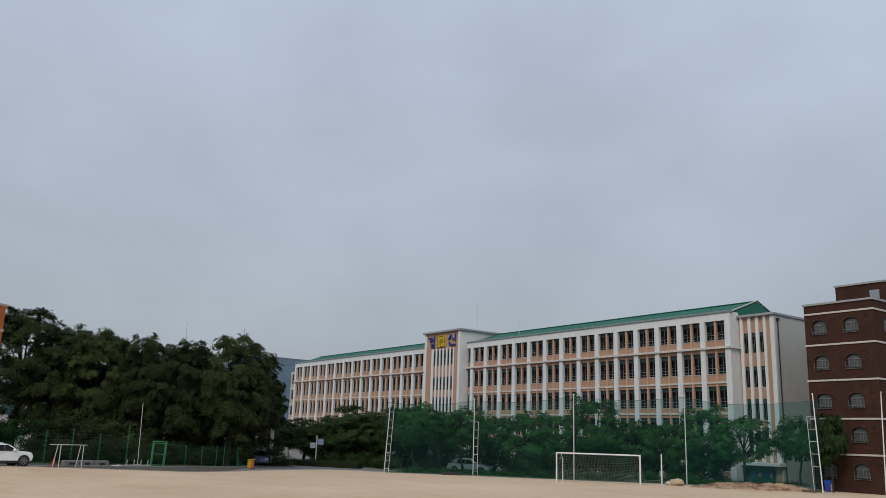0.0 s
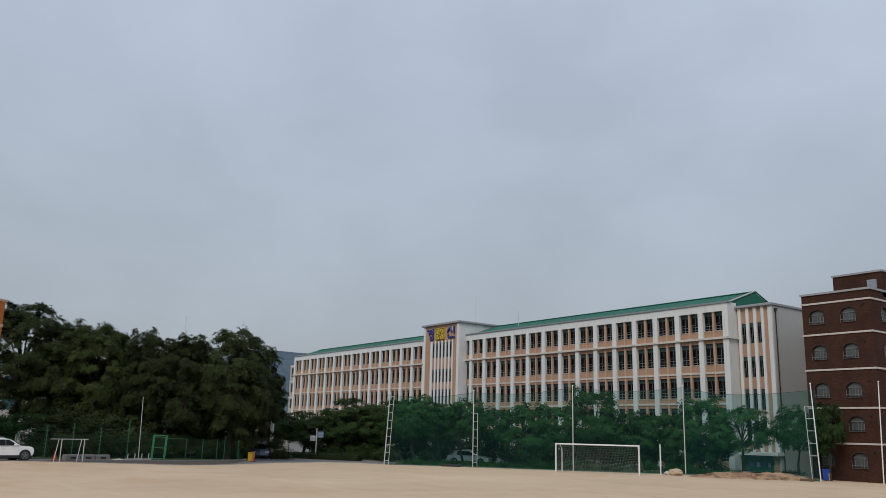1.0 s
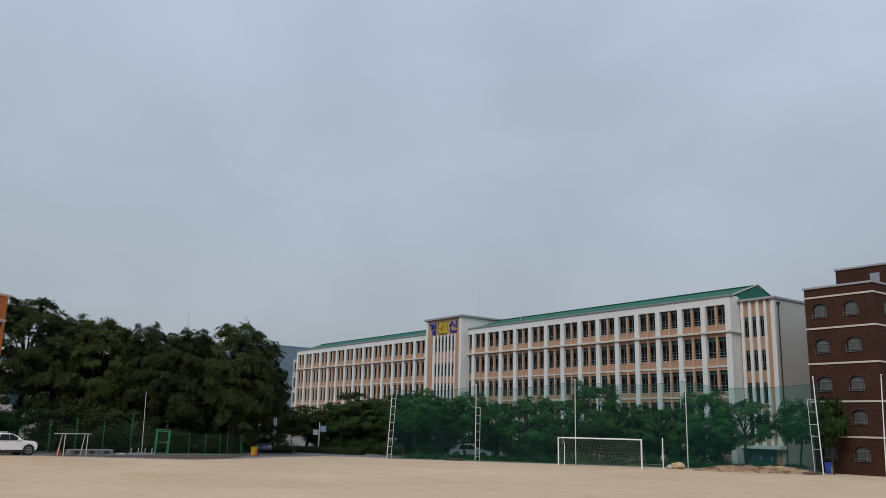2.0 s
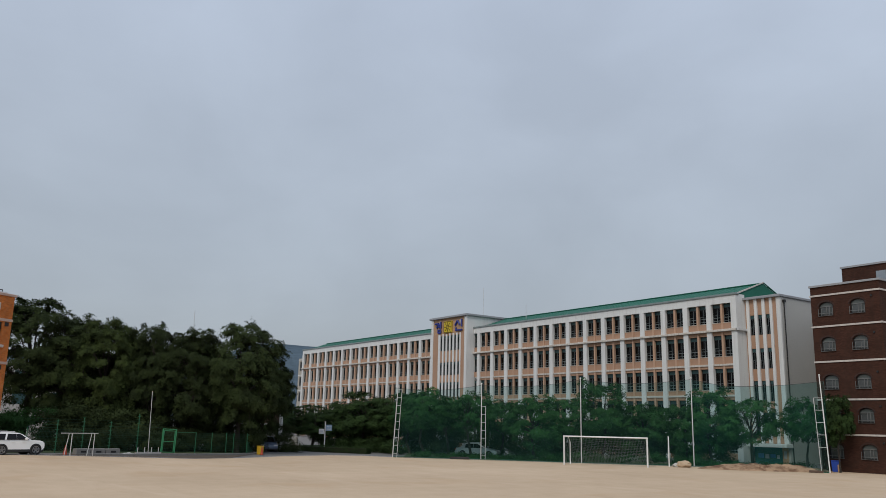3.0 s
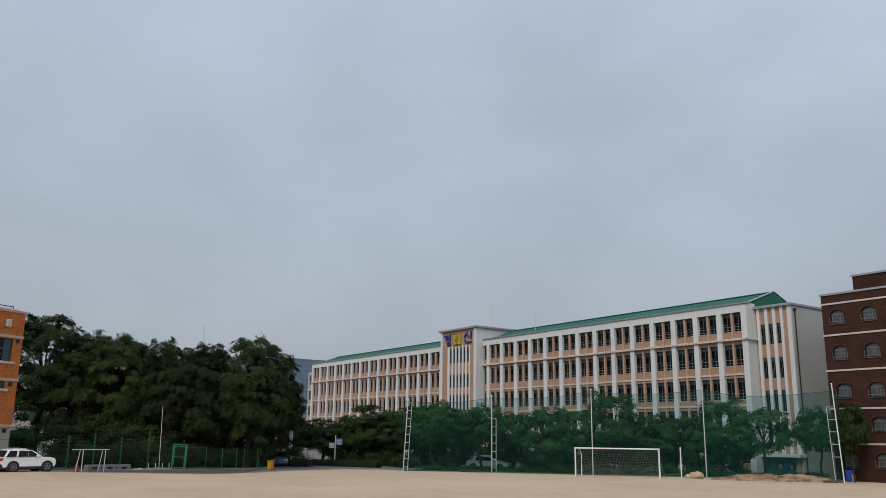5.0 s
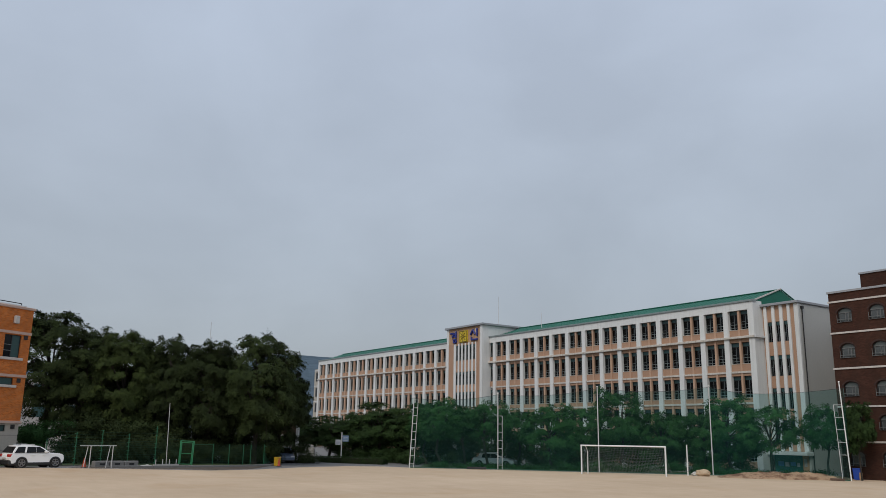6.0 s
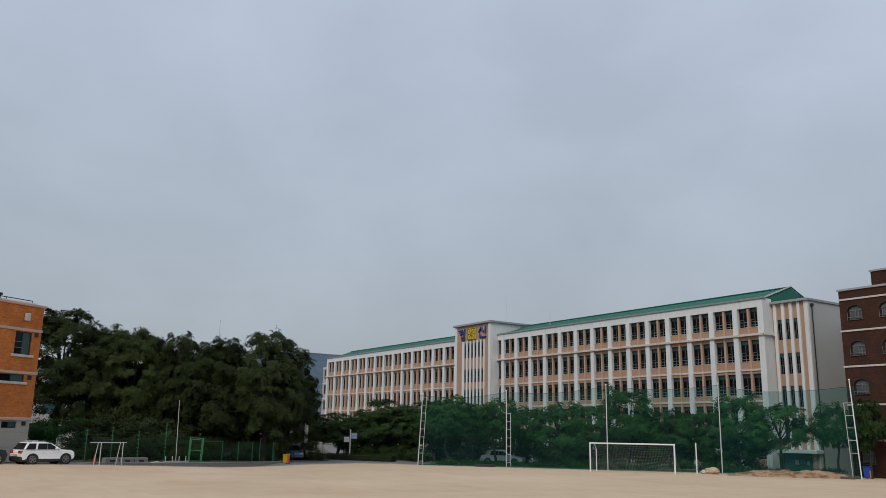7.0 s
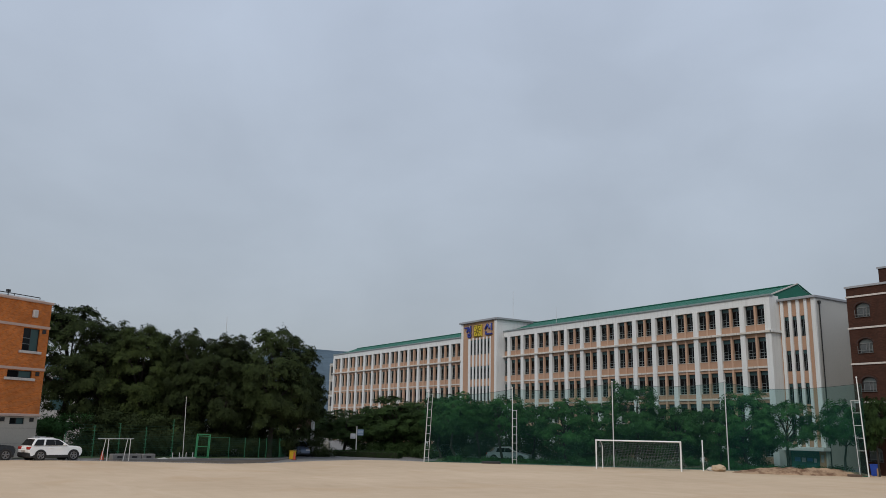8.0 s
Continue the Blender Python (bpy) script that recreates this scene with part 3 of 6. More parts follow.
def build_school():
    X = lambda x: x - FX
    school = thing("school_building", FX, FY, 0, 0, "long five-storey school with white pilasters, peach panels and green roof", "school")
    right_cols = [-53.36 - 3.19 * i for i in range(15)]
    left_cols = [-110.55 - 3.36 * i for i in range(15)]
    win = classroom_wing(school, -99.2, -53.0, right_cols, right_cols[0])
    classroom_wing(school, -157.9, -108.7, left_cols)
    part("closing_panel", boxes((X(-110.22), X(-108.75), 0.06, 0.5, 0.13, ROWS[-1][1] + 0.02)), ORANGE, school)
    # the closing pieces at the ends of the wings
    for i, r in enumerate(ROWS):
        put_window(school, win[round(r[1] - r[0], 2)], X(-98.93), 0.17, r[0])
        lo = 0.13 if i == 0 else BELTS[i - 1] + 0.12
        part("spandrel", boxes((X(-99.2), X(-98.39), 0.04, 0.5, lo, r[0])), ORANGE, school)
    part("end_pier", boxes((X(-53.68), X(-52.97), -0.14, 1.52, 0, BELTS[3] - 0.12)), WHITE, school)
    part("end_pier", boxes((X(-53.68), X(-52.97), -0.14, 1.52, BELTS[3] + 0.12, ROWS[-1][1] + 0.02)), WHITE, school)
    part("belt_return", boxes((X(-52.97), X(-52.72), -0.32, 1.48, BELTS[3] - 0.12, BELTS[3] + 0.12)), WHITE, school)
    part("parapet_return", boxes((X(-53.3), X(-53.0), 0.36, 1.5, ROWS[-1][1] + 0.02, EAVE)), WHITE, school)

    # roofs: standing-seam slopes behind the parapets
    ridge_y, ridge_z = 5.3, 19.52

    def slope(name, corners, thick=0.08, mat=ROOFGREEN):
        bm = bmesh.new()
        top = [bm.verts.new(c) for c in corners]
        low = [bm.verts.new((c[0], c[1], c[2] - thick)) for c in corners]
        bm.faces.new(top)
        bm.faces.new(low[::-1])
        for i in range(len(corners)):
            j = (i + 1) % len(corners)
            bm.faces.new((top[i], low[i], low[j], top[j]))
        return part(name, bm, mat, school)
    for a, b in ((-158.2, -108.7), (-99.2, -53.1)):
        slope("roof_slope", [(X(a), 0.44, 17.78), (X(b), 0.44, 17.78), (X(b), ridge_y, ridge_z), (X(a) + 0.9, ridge_y, ridge_z)])
        slope("roof_slope", [(X(a), 10.3, 17.5), (X(a) + 0.9, ridge_y, ridge_z), (X(b), ridge_y, ridge_z), (X(b), 10.3, 17.5)])
        bm = bmesh.new()
        n = int((b - a) / 0.9)
        for i in range(n + 1):
            x = X(a + (b - a - 0.1) * i / n) + 0.05
            prism(bm, [(0.46, 17.80), (ridge_y, ridge_z + 0.02), (ridge_y, ridge_z + 0.035), (0.46, 17.815)], "x", x - 0.012, x + 0.012)
        tagged(part("roof_seams", bm, ROOFGREEN, school), kind="stuff")
        part("ridge_cap", boxes((X(a) + 0.7, X(b), ridge_y - 0.18, ridge_y + 0.18, ridge_z, ridge_z + 0.09)), ROOFGREEN, school)
    # gable ends, clad in the green metal of the roof
    for gx, s in ((-53.1, 1), (-157.6, -1)):
        bm = bmesh.new()
        prism(bm, [(0.5, 17.3), (10.2, 17.3), (10.2, 17.48), (ridge_y, ridge_z - 0.09), (0.5, 17.72)], "x", X(gx) - 0.06, X(gx) + 0.06)
        part("gable", bm, ROOFGREEN, school)
    bm = bmesh.new()
    prism(bm, [(0.2, 17.78), (ridge_y, ridge_z + 0.06), (ridge_y, ridge_z + 0.18), (0.2, 17.92)], "x", X(-53.1), X(-52.95))
    part("verge", bm, BAND, school, "pale verge board")
    bm = bmesh.new()
    prism(bm, [(10.3, 17.5), (ridge_y, ridge_z + 0.02), (ridge_y, ridge_z + 0.1), (10.3, 17.6)], "x", X(-53.1), X(-52.95))
    part("verge", bm, ROOFGREEN, school)

    # stair tower
    t0, t1, ty = -53.0, -48.68, 1.5
    part("tower_slab", boxes((X(t0) - 0.25, X(t1) + 0.12, ty - 0.4, 10.6, 17.15, 17.42), bevel=0.03), COPING, school)
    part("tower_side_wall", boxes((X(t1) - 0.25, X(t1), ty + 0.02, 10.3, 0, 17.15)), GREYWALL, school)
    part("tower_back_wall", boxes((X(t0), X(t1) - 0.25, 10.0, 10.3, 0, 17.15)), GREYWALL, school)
    part("tower_inner_wall", boxes((X(t0) + 0.3, X(t1) - 0.3, ty + 3.4, ty + 3.5, 0, 17.1)), INTERIOR, school)
    rows = ((2.85, 5.15), (6.3, 8.45), (9.7, 11.87), (13.3, 15.45))
    fins = ((-52.77, -52.42), (-51.82, -51.46), (-50.9, -50.53), (-49.98, -49.66), (-49.18, -48.69))
    for a, b in fins:
        part("fin", boxes((X(a), X(b), ty - 0.16, ty + 0.3, 2.02, 17.15), bevel=0.015), WHITE, school)
    for a, b in ((t0, -52.77), (-49.66, -49.18)):
        part("panel", boxes((X(a), X(b), ty, ty + 0.3, 2.02, 17.15)), ORANGE, school)
    gaps = [(fins[i][1], fins[i + 1][0]) for i in range(3)]
    wm = {}
    for a, b in gaps:
        levels = [2.02] + [z for r in rows for z in r] + [17.15]
        for lo, hi in zip(levels[::2], levels[1::2]):
            part("panel", boxes((X(a), X(b), ty, ty + 0.3, lo, hi)), ORANGE, school)
        for r in rows:
            k = (round(b - a, 2), round(r[1] - r[0], 2))
            if k not in wm:
                wm[k] = window_meshes(*k)
            put_window(school, wm[k], X((a + b) / 2), ty + 0.05, r[0], False)
    part("canopy", boxes((X(t0) - 0.1, X(t1) + 0.2, ty - 0.9, ty + 0.3, 1.64, 2.0), bevel=0.03), WHITE, school)
    part("entrance_screen", boxes((X(t0) + 0.1, X(t1) - 0.9, ty + 0.25, ty + 0.32, 0, 1.64)), SHOPTEAL, school, "dark teal entrance screen")
    for k, (a0, a1, z0, z1) in enumerate(((0.5, 1.15, 0.55, 1.0), (1.3, 1.75, 0.5, 0.95), (1.9, 2.5, 0.6, 0.95), (2.65, 2.95, 0.5, 0.9))):
        part("poster", boxes((X(t0) + a0, X(t0) + a1, ty + 0.22, ty + 0.246, z0, z1)), POSTERBLUE if k % 2 == 0 else SIGNGREY, school, "small pale poster")
    part("notice_panel", boxes((X(t1) - 0.85, X(t1) - 0.2, ty - 0.05, ty + 0.3, 0, 1.64)), PANEL, school)
    part("notice_sheet", boxes((X(t1) - 0.68, X(t1) - 0.38, ty - 0.08, ty - 0.052, 0.55, 1.3)), BAND, school)
    # rain pipe on the side wall, with its hopper
    bm = tubes([((X(t1) + 0.1, ty + 0.42, 0), (X(t1) + 0.1, ty + 0.42, 16.6), 0.06)])
    box(bm, X(t1) + 0.01, X(t1) + 0.24, ty + 0.27, ty + 0.57, 16.55, 16.85)
    part("rain_pipe", bm, FRAME, school, "dark rain pipe")

    # middle block with the name on it
    p0, p1, py = -108.65, -99.25, -1.4
    part("roof_slab", boxes((X(p0) - 0.3, X(p1) + 0.3, py - 0.35, 7.5, 19.58, 19.9), bevel=0.04), COPING, school)
    part("side_wall", boxes((X(p1) - 0.25, X(p1), py + 0.3, 7.2, 0, 19.58)), WHITE, school)
    part("side_wall", boxes((X(p0), X(p0) + 0.25, py + 0.3, 7.2, 0, 19.58)), WHITE, school)
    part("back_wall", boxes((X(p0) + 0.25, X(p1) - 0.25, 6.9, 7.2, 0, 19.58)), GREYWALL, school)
    part("inner_wall", boxes((X(p0) + 0.3, X(p1) - 0.3, py + 3, py + 3.1, 0, 19.5)), INTERIOR, school)
    part("frame_post", boxes((X(p0), X(p0) + 0.52, py - 0.1, py + 0.3, 0, 19.58), bevel=0.02), WHITE, school)
    part("frame_post", boxes((X(p1) - 0.58, X(p1), py - 0.1, py + 0.3, 0, 19.58), bevel=0.02), WHITE, school)
    part("panel", boxes((X(p0) + 0.52, X(-106.72), py, py + 0.3, 0, 17.15)), ORANGE, school)
    part("panel", boxes((X(-100.78), X(p1) - 0.58, py, py + 0.3, 0, 17.15)), ORANGE, school)
    part("sign_panel", boxes((X(p0) + 0.52, X(p1) - 0.58, py + 0.05, py + 0.3, 17.15, 19.58)), PANEL, school, "tan panel behind the sign")
    rows = ((3.9, 6.1), (7.4, 9.6), (10.7, 12.7), (14.5, 16.85))
    centres = [-105.87 + 0.905 * i for i in range(6)]
    wm = {}
    for i in range(7):
        a = centres[i - 1] + 0.27 if i else -106.72
        b = centres[i] - 0.27 if i < 6 else -100.78
        part("fin", boxes((X(a), X(b), py - 0.07, py + 0.3, 3.0, 17.15), bevel=0.015), WHITE, school)
    for c in centres:
        levels = [3.0] + [z for r in rows for z in r] + [17.15]
        for lo, hi in zip(levels[::2], levels[1::2]):
            part("panel", boxes((X(c) - 0.27, X(c) + 0.27, py + 0.02, py + 0.3, lo, hi)), ORANGE, school)
        for r in rows:
            k = round(r[1] - r[0], 2)
            if k not in wm:
                wm[k] = window_meshes(0.54, k)
            put_window(school, wm[k], X(c), py + 0.04, r[0], False)
    part("porch_beam", boxes((X(-106.72), X(-100.78), py - 0.3, py + 0.3, 2.6, 3.0)), WHITE, school)
    for x in (-106.5, -104.6, -102.8, -101.0):
        part("porch_column", boxes((X(x) - 0.2, X(x) + 0.2, py - 0.25, py + 0.25, 0, 2.6), bevel=0.03), WHITE, school)
    part("entrance_screen", boxes((X(-106.72), X(-100.78), py + 1.2, py + 1.3, 0, 2.7)), TRANSOM, school)
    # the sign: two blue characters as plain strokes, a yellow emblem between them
    sy = py - 0.12

    def strokes(cx, rows):
        first = None
        for x0, z0, x1, z1 in rows:
            bar = tubes([((X(cx + 1.3 * x0), sy, 18.2 + z0), (X(cx + 1.3 * x1), sy, 18.2 + z1), 0.14)], 6)
            if first:
                part("stroke", bar, BLUE, first)
            else:
                first = part("sign_character", bar, BLUE, school, "blue sign character")
        part("sign_backing", boxes((X(cx) + 0.1, X(cx) + 0.34, sy + 0.14, sy + 0.165, 18.6, 19.25)), BAND, school)
    strokes(-106.7, [(-0.7, 0.7, 0.1, 0.7), (0.1, 0.7, -0.3, 0.0), (0.5, 0.95, 0.5, -0.1), (0.1, 0.45, 0.5, 0.45), (0.1, 0.15, 0.5, 0.15),
                     (0.0, -0.35, 0.5, -0.35), (0.5, -0.35, 0.5, -0.8), (0.5, -0.8, 0.0, -0.8), (0.0, -0.8, 0.0, -0.35)])
    strokes(-101.3, [(-0.2, 0.85, -0.7, 0.1), (-0.2, 0.85, 0.2, 0.1), (0.6, 0.95, 0.6, -0.2), (-0.5, -0.25, -0.5, -0.7), (-0.5, -0.7, 0.7, -0.7)])
    ex, ez = X(-104.1), 18.2
    em = part("emblem", boxes((ex - 1.08, ex + 1.08, sy - 0.05, sy + 0.17, ez - 0.92, ez + 0.92), bevel=0.05), YELLOW, school, "yellow square emblem")
    bm = bmesh.new()
    for k in range(8):
        c, s2 = math.cos(math.pi * k / 4), math.sin(math.pi * k / 4)
        tube(bm, (ex + 0.2 * c, sy - 0.07, ez + 0.2 * s2), (ex + 0.88 * c, sy - 0.07, ez + 0.8 * s2), 0.05, n=5)
    for e in (0.2, 0.98):
        q = [(ex - e, ez - e * 0.84), (ex + e, ez - e * 0.84), (ex + e, ez + e * 0.84), (ex - e, ez + e * 0.84)]
        for i in range(4):
            tube(bm, (q[i][0], sy - 0.07, q[i][1]), (q[(i + 1) % 4][0], sy - 0.07, q[(i + 1) % 4][1]), 0.04, n=5)
    part("emblem_rays", bm, EMBLEMLINE, em)
    # masts on the roof
    part("mast", tubes([((X(-100.9), 3, 19.6), (X(-100.9), 3, 24.6), 0.05, 0.025)]), GALV, school, "thin metal mast")
    part("mast", tubes([((X(-90.7), 3, 18.4), (X(-90.7), 3, 20.9), 0.04, 0.02)]), GALV, school, "thin metal mast")

    # unseen wall added at the back, to darken the gap beside the tower
    part("unseen_shade_wall", boxes((X(-48.9), X(-40.3), 8.2, 8.5, 0, 15.2)), DARKBRICK, school, "unseen dark brick wall added to shade the tower side")
    # lower wing set back behind the far end
    part("rear_wing", boxes((X(-166), X(-158.2), 3.0, 12, 0, 16.6)), BEIGE, school)
    for zz in (4.0, 7.4, 10.7, 14.0):
        for xx in (-164.6, -162.2, -159.9):
            part("rear_window", boxes((X(xx) - 0.5, X(xx) + 0.5, 2.93, 3.1, zz, zz + 1.9)), FRAME, school)
        part("rear_belt", boxes((X(-166), X(-158.2), 2.95, 2.995, zz + 2.2, zz + 2.36)), WHITE, school)
    return school


build_school()


# ---- dark brick building ----
def arch(w, h, rise, n=8):
    pts = [(-w / 2, 0), (w / 2, 0)]
    for i in range(n + 1):
        a = math.pi * i / n
        pts.append((w / 2 * math.cos(a), h - rise + rise * math.sin(a)))
    return pts


def pierced_wall(x0, x1, z0, z1, openings, y0, y1):
    """A wall in own x and z, with rectangular openings (x0, x1, z0, z1) left through it."""
    xs = sorted({x0, x1, *(o[0] for o in openings), *(o[1] for o in openings)})
    zs = sorted({z0, z1, *(o[2] for o in openings), *(o[3] for o in openings)})
    bm = bmesh.new()
    for za, zb in zip(zs, zs[1:]):
        run = None
        for xa, xb in zip(xs, xs[1:]):
            hole = any(o[0] <= xa + 1e-6 and xb - 1e-6 <= o[1] and o[2] <= za + 1e-6 and zb - 1e-6 <= o[3] for o in openings)
            if hole:
                if run is not None:
                    box(bm, run, xa, y0, y1, za, zb)
                run = None
            elif run is None:
                run = xa
        if run is not None:
            box(bm, run, xs[-1], y0, y1, za, zb)
    return bm


def arch_fill(bm, x, z, w, h, rise, y0, y1, n=8):
    """The brickwork between the round head of an opening and its square corners."""
    for s in (-1, 1):
        pts = [(x + s * w / 2, z + h)]
        for i in range(n // 2 + 1):
            a = math.pi / 2 * i / (n // 2)
            pts.append((x + s * w / 2 * math.cos(a), z + h - rise + rise * math.sin(a)))
        prism(bm, pts, "y", y0, y1)


def arched_window(parent, meshes, x, y, z, rz=0):
    trim, pane, dark_pane, head, bars, grille, ring = meshes
    w = part("window", trim, None, parent, at=(x, y, z))
    w.rotation_euler = (0, 0, rz)
    part("pane", pane, None, w)
    part("pane", dark_pane, None, w)
    part("head_panel", head, None, w)
    for bar in bars:
        part("glazing_bar", bar, None, w)
    part("grille", grille, None, w)
    part("brick_arch", ring, None, w)


def arched_meshes(w, h):
    """Frame, two panes, the panel in the round head, glazing bars, a low grille, and the arch of bricks on end."""
    rise = 0.4
    bm = bmesh.new()
    out, inn = arch(w, h, rise), arch(w - 0.14, h - 0.13, rise - 0.05)
    inn = [(u, v + 0.07) for u, v in inn]
    rings = [[bm.verts.new((u, yy, v)) for u, v in o] for yy in (0.06, 0.16) for o in (out, inn)]
    n = len(out)
    for i in range(n):
        j = (i + 1) % n
        bm.faces.new((rings[0][i], rings[0][j], rings[1][j], rings[1][i]))
        bm.faces.new((rings[2][i], rings[2][j], rings[3][j], rings[3][i]))
        bm.faces.new((rings[0][i], rings[0][j], rings[2][j], rings[2][i]))
        bm.faces.new((rings[1][i], rings[1][j], rings[3][j], rings[3][i]))
    trim = finish("window", bm, FRAME)
    z1 = h - rise
    half = w / 2 - 0.07
    pane = finish("pane", boxes((-half, 0.28, 0.12, 0.15, 0.07, z1)), ARCHPANE)
    dark_pane = finish("pane", boxes((0.28, half, 0.12, 0.15, 0.07, z1)), DARKPANE)
    bm = bmesh.new()
    prism(bm, [(u, max(v, z1)) for u, v in inn[2:]], "y", 0.115, 0.15)
    head = finish("head_panel", bm, ARCHHEAD)
    bars = [finish("glazing_bar", boxes(r), ARCHBAR) for r in ((-half, half, 0.07, 0.112, z1 - 0.035, z1 + 0.035), (-0.02, 0.03, 0.07, 0.112, 0.07, z1), (0.27, 0.31, 0.07, 0.112, 0.07, z1))]
    bm = boxes((-w / 2 - 0.03, w / 2 + 0.03, -0.16, -0.13, 0.16, 0.2), (-w / 2 - 0.03, w / 2 + 0.03, -0.16, 0.0, -0.05, -0.02))
    for x in (-w / 2, -w / 2 + 0.28, w / 2 - 0.28, w / 2):
        box(bm, x - 0.018, x + 0.018, -0.155, -0.135, -0.04, 0.6)
    grille = finish("grille", bm, ARCHBAR)
    bm = bmesh.new()
    m = 13
    for k in range(m):
        a0, a1 = math.pi * (k + 0.06) / m, math.pi * (k + 0.94) / m
        at = lambda a, e: ((w / 2 + e) * math.cos(a), h - rise + (rise + e) * math.sin(a))
        prism(bm, [at(a0, 0.02), at(a1, 0.02), at(a1, 0.15), at(a0, 0.15)], "y", -0.085, -0.062)
    ring = finish("brick_arch", bm, ARCHBRICK)
    return trim, pane, dark_pane, head, bars, grille, ring


def build_dark_building():
    x0, x1, y0, y1 = -40.2, -34.05, 69.6, 82.0
    b = thing("brick_building", (x0 + x1) / 2, y0, 0, 0, "five-storey dark red brick building with white stone bands", "building")
    hx, dy = (x1 - x0) / 2, y1 - y0
    mx = (x0 + x1) / 2
    w, h = 1.32, 1.22
    levels = (13.38, 10.26, 6.96, 4.12, 1.14)
    front = [(x - mx, z) for z in levels for x in (-38.84, -36.01)]
    side = [(y, z) for z in levels for y in (2.4, 6.4, 10.0)]
    bm = pierced_wall(-hx, hx, 0, 15.98, [(x - w / 2, x + w / 2, z, z + h) for x, z in front], 0, 0.3)
    for x, z in front:
        arch_fill(bm, x, z, w, h, 0.42, 0.0, 0.3)
    part("wall", bm, DARKBRICK, b)
    bm = pierced_wall(0.3, dy, 0, 15.98, [(y - w / 2, y + w / 2, z, z + h) for y, z in side], -0.3, 0)
    for y, z in side:
        arch_fill(bm, y, z, w, h, 0.42, -0.3, 0.0)
    for v in bm.verts:
        v.co = Vector((hx + v.co.y, v.co.x, v.co.z))
    part("wall", bm, DARKBRICK, b)
    part("wall", boxes((-hx, -hx + 0.3, 0.3, dy, 0, 15.98)), DARKBRICK, b)
    part("wall", boxes((-hx + 0.3, hx - 0.3, dy - 0.3, dy, 0, 15.98)), DARKBRICK, b)
    part("roof", boxes((-hx + 0.3, hx - 0.3, 0.3, dy - 0.3, 15.3, 15.6)), CONCRETE, b)
    part("room_wall", boxes((-hx + 0.3, hx - 0.3, 1.6, 1.7, 0, 15.3)), INTERIOR, b)
    part("coping", boxes((-hx - 0.1, hx + 0.1, -0.1, 0.42, 15.98, 16.15), (-hx - 0.1, -hx + 0.42, 0.42, dy + 0.1, 15.98, 16.15), (hx - 0.42, hx + 0.1, 0.42, dy + 0.1, 15.98, 16.15)), COPING, b)
    for z in (15.2, 12.42, 9.32, 6.05, 3.1):
        part("stone_band", boxes((-hx - 0.07, hx + 0.07, -0.07, -0.004, z - 0.075, z + 0.075)), BAND, b)
        part("stone_band", boxes((hx + 0.004, hx + 0.07, -0.004, dy, z - 0.075, z + 0.075)), BAND, b)
    ms = arched_meshes(w - 0.02, h - 0.02)
    for x, z in front:
        arched_window(b, ms, x, 0.06, z + 0.01)
    for y, z in side:
        arched_window(b, ms, hx - 0.06, y, z + 0.01, math.pi / 2)
    for z in levels:
        part("vent", tubes([((-34.75 - mx, -0.08, z + 1.35), (-34.75 - mx, 0.02, z + 1.35), 0.09)]), FRAME, b)
    part("penthouse_wall", boxes((-38.42 - mx, hx, 2.4, 9, 15.6, 17.82)), DARKBRICK, b)
    part("penthouse_coping", boxes((-38.52 - mx, hx + 0.1, 2.3, 9.1, 17.82, 17.98)), COPING, b)
    part("penthouse_window", boxes((-35.33 - mx, -34.5 - mx, 2.34, 2.45, 16.4, 17.2)), PALEPANE, b, "pale blue-grey window")
    # two unseen blocks added to close the alley and shade the tower's side
    part("unseen_shade_block", boxes((-40.0 - mx, hx, dy + 0.01, dy + 3.19, 0, 15.5)), DARKBRICK, b)
    part("rear_wing", boxes((-48.2 - mx, hx, dy + 3.2, dy + 9, 0, 15.7)), DARKBRICK, b)


build_dark_building()


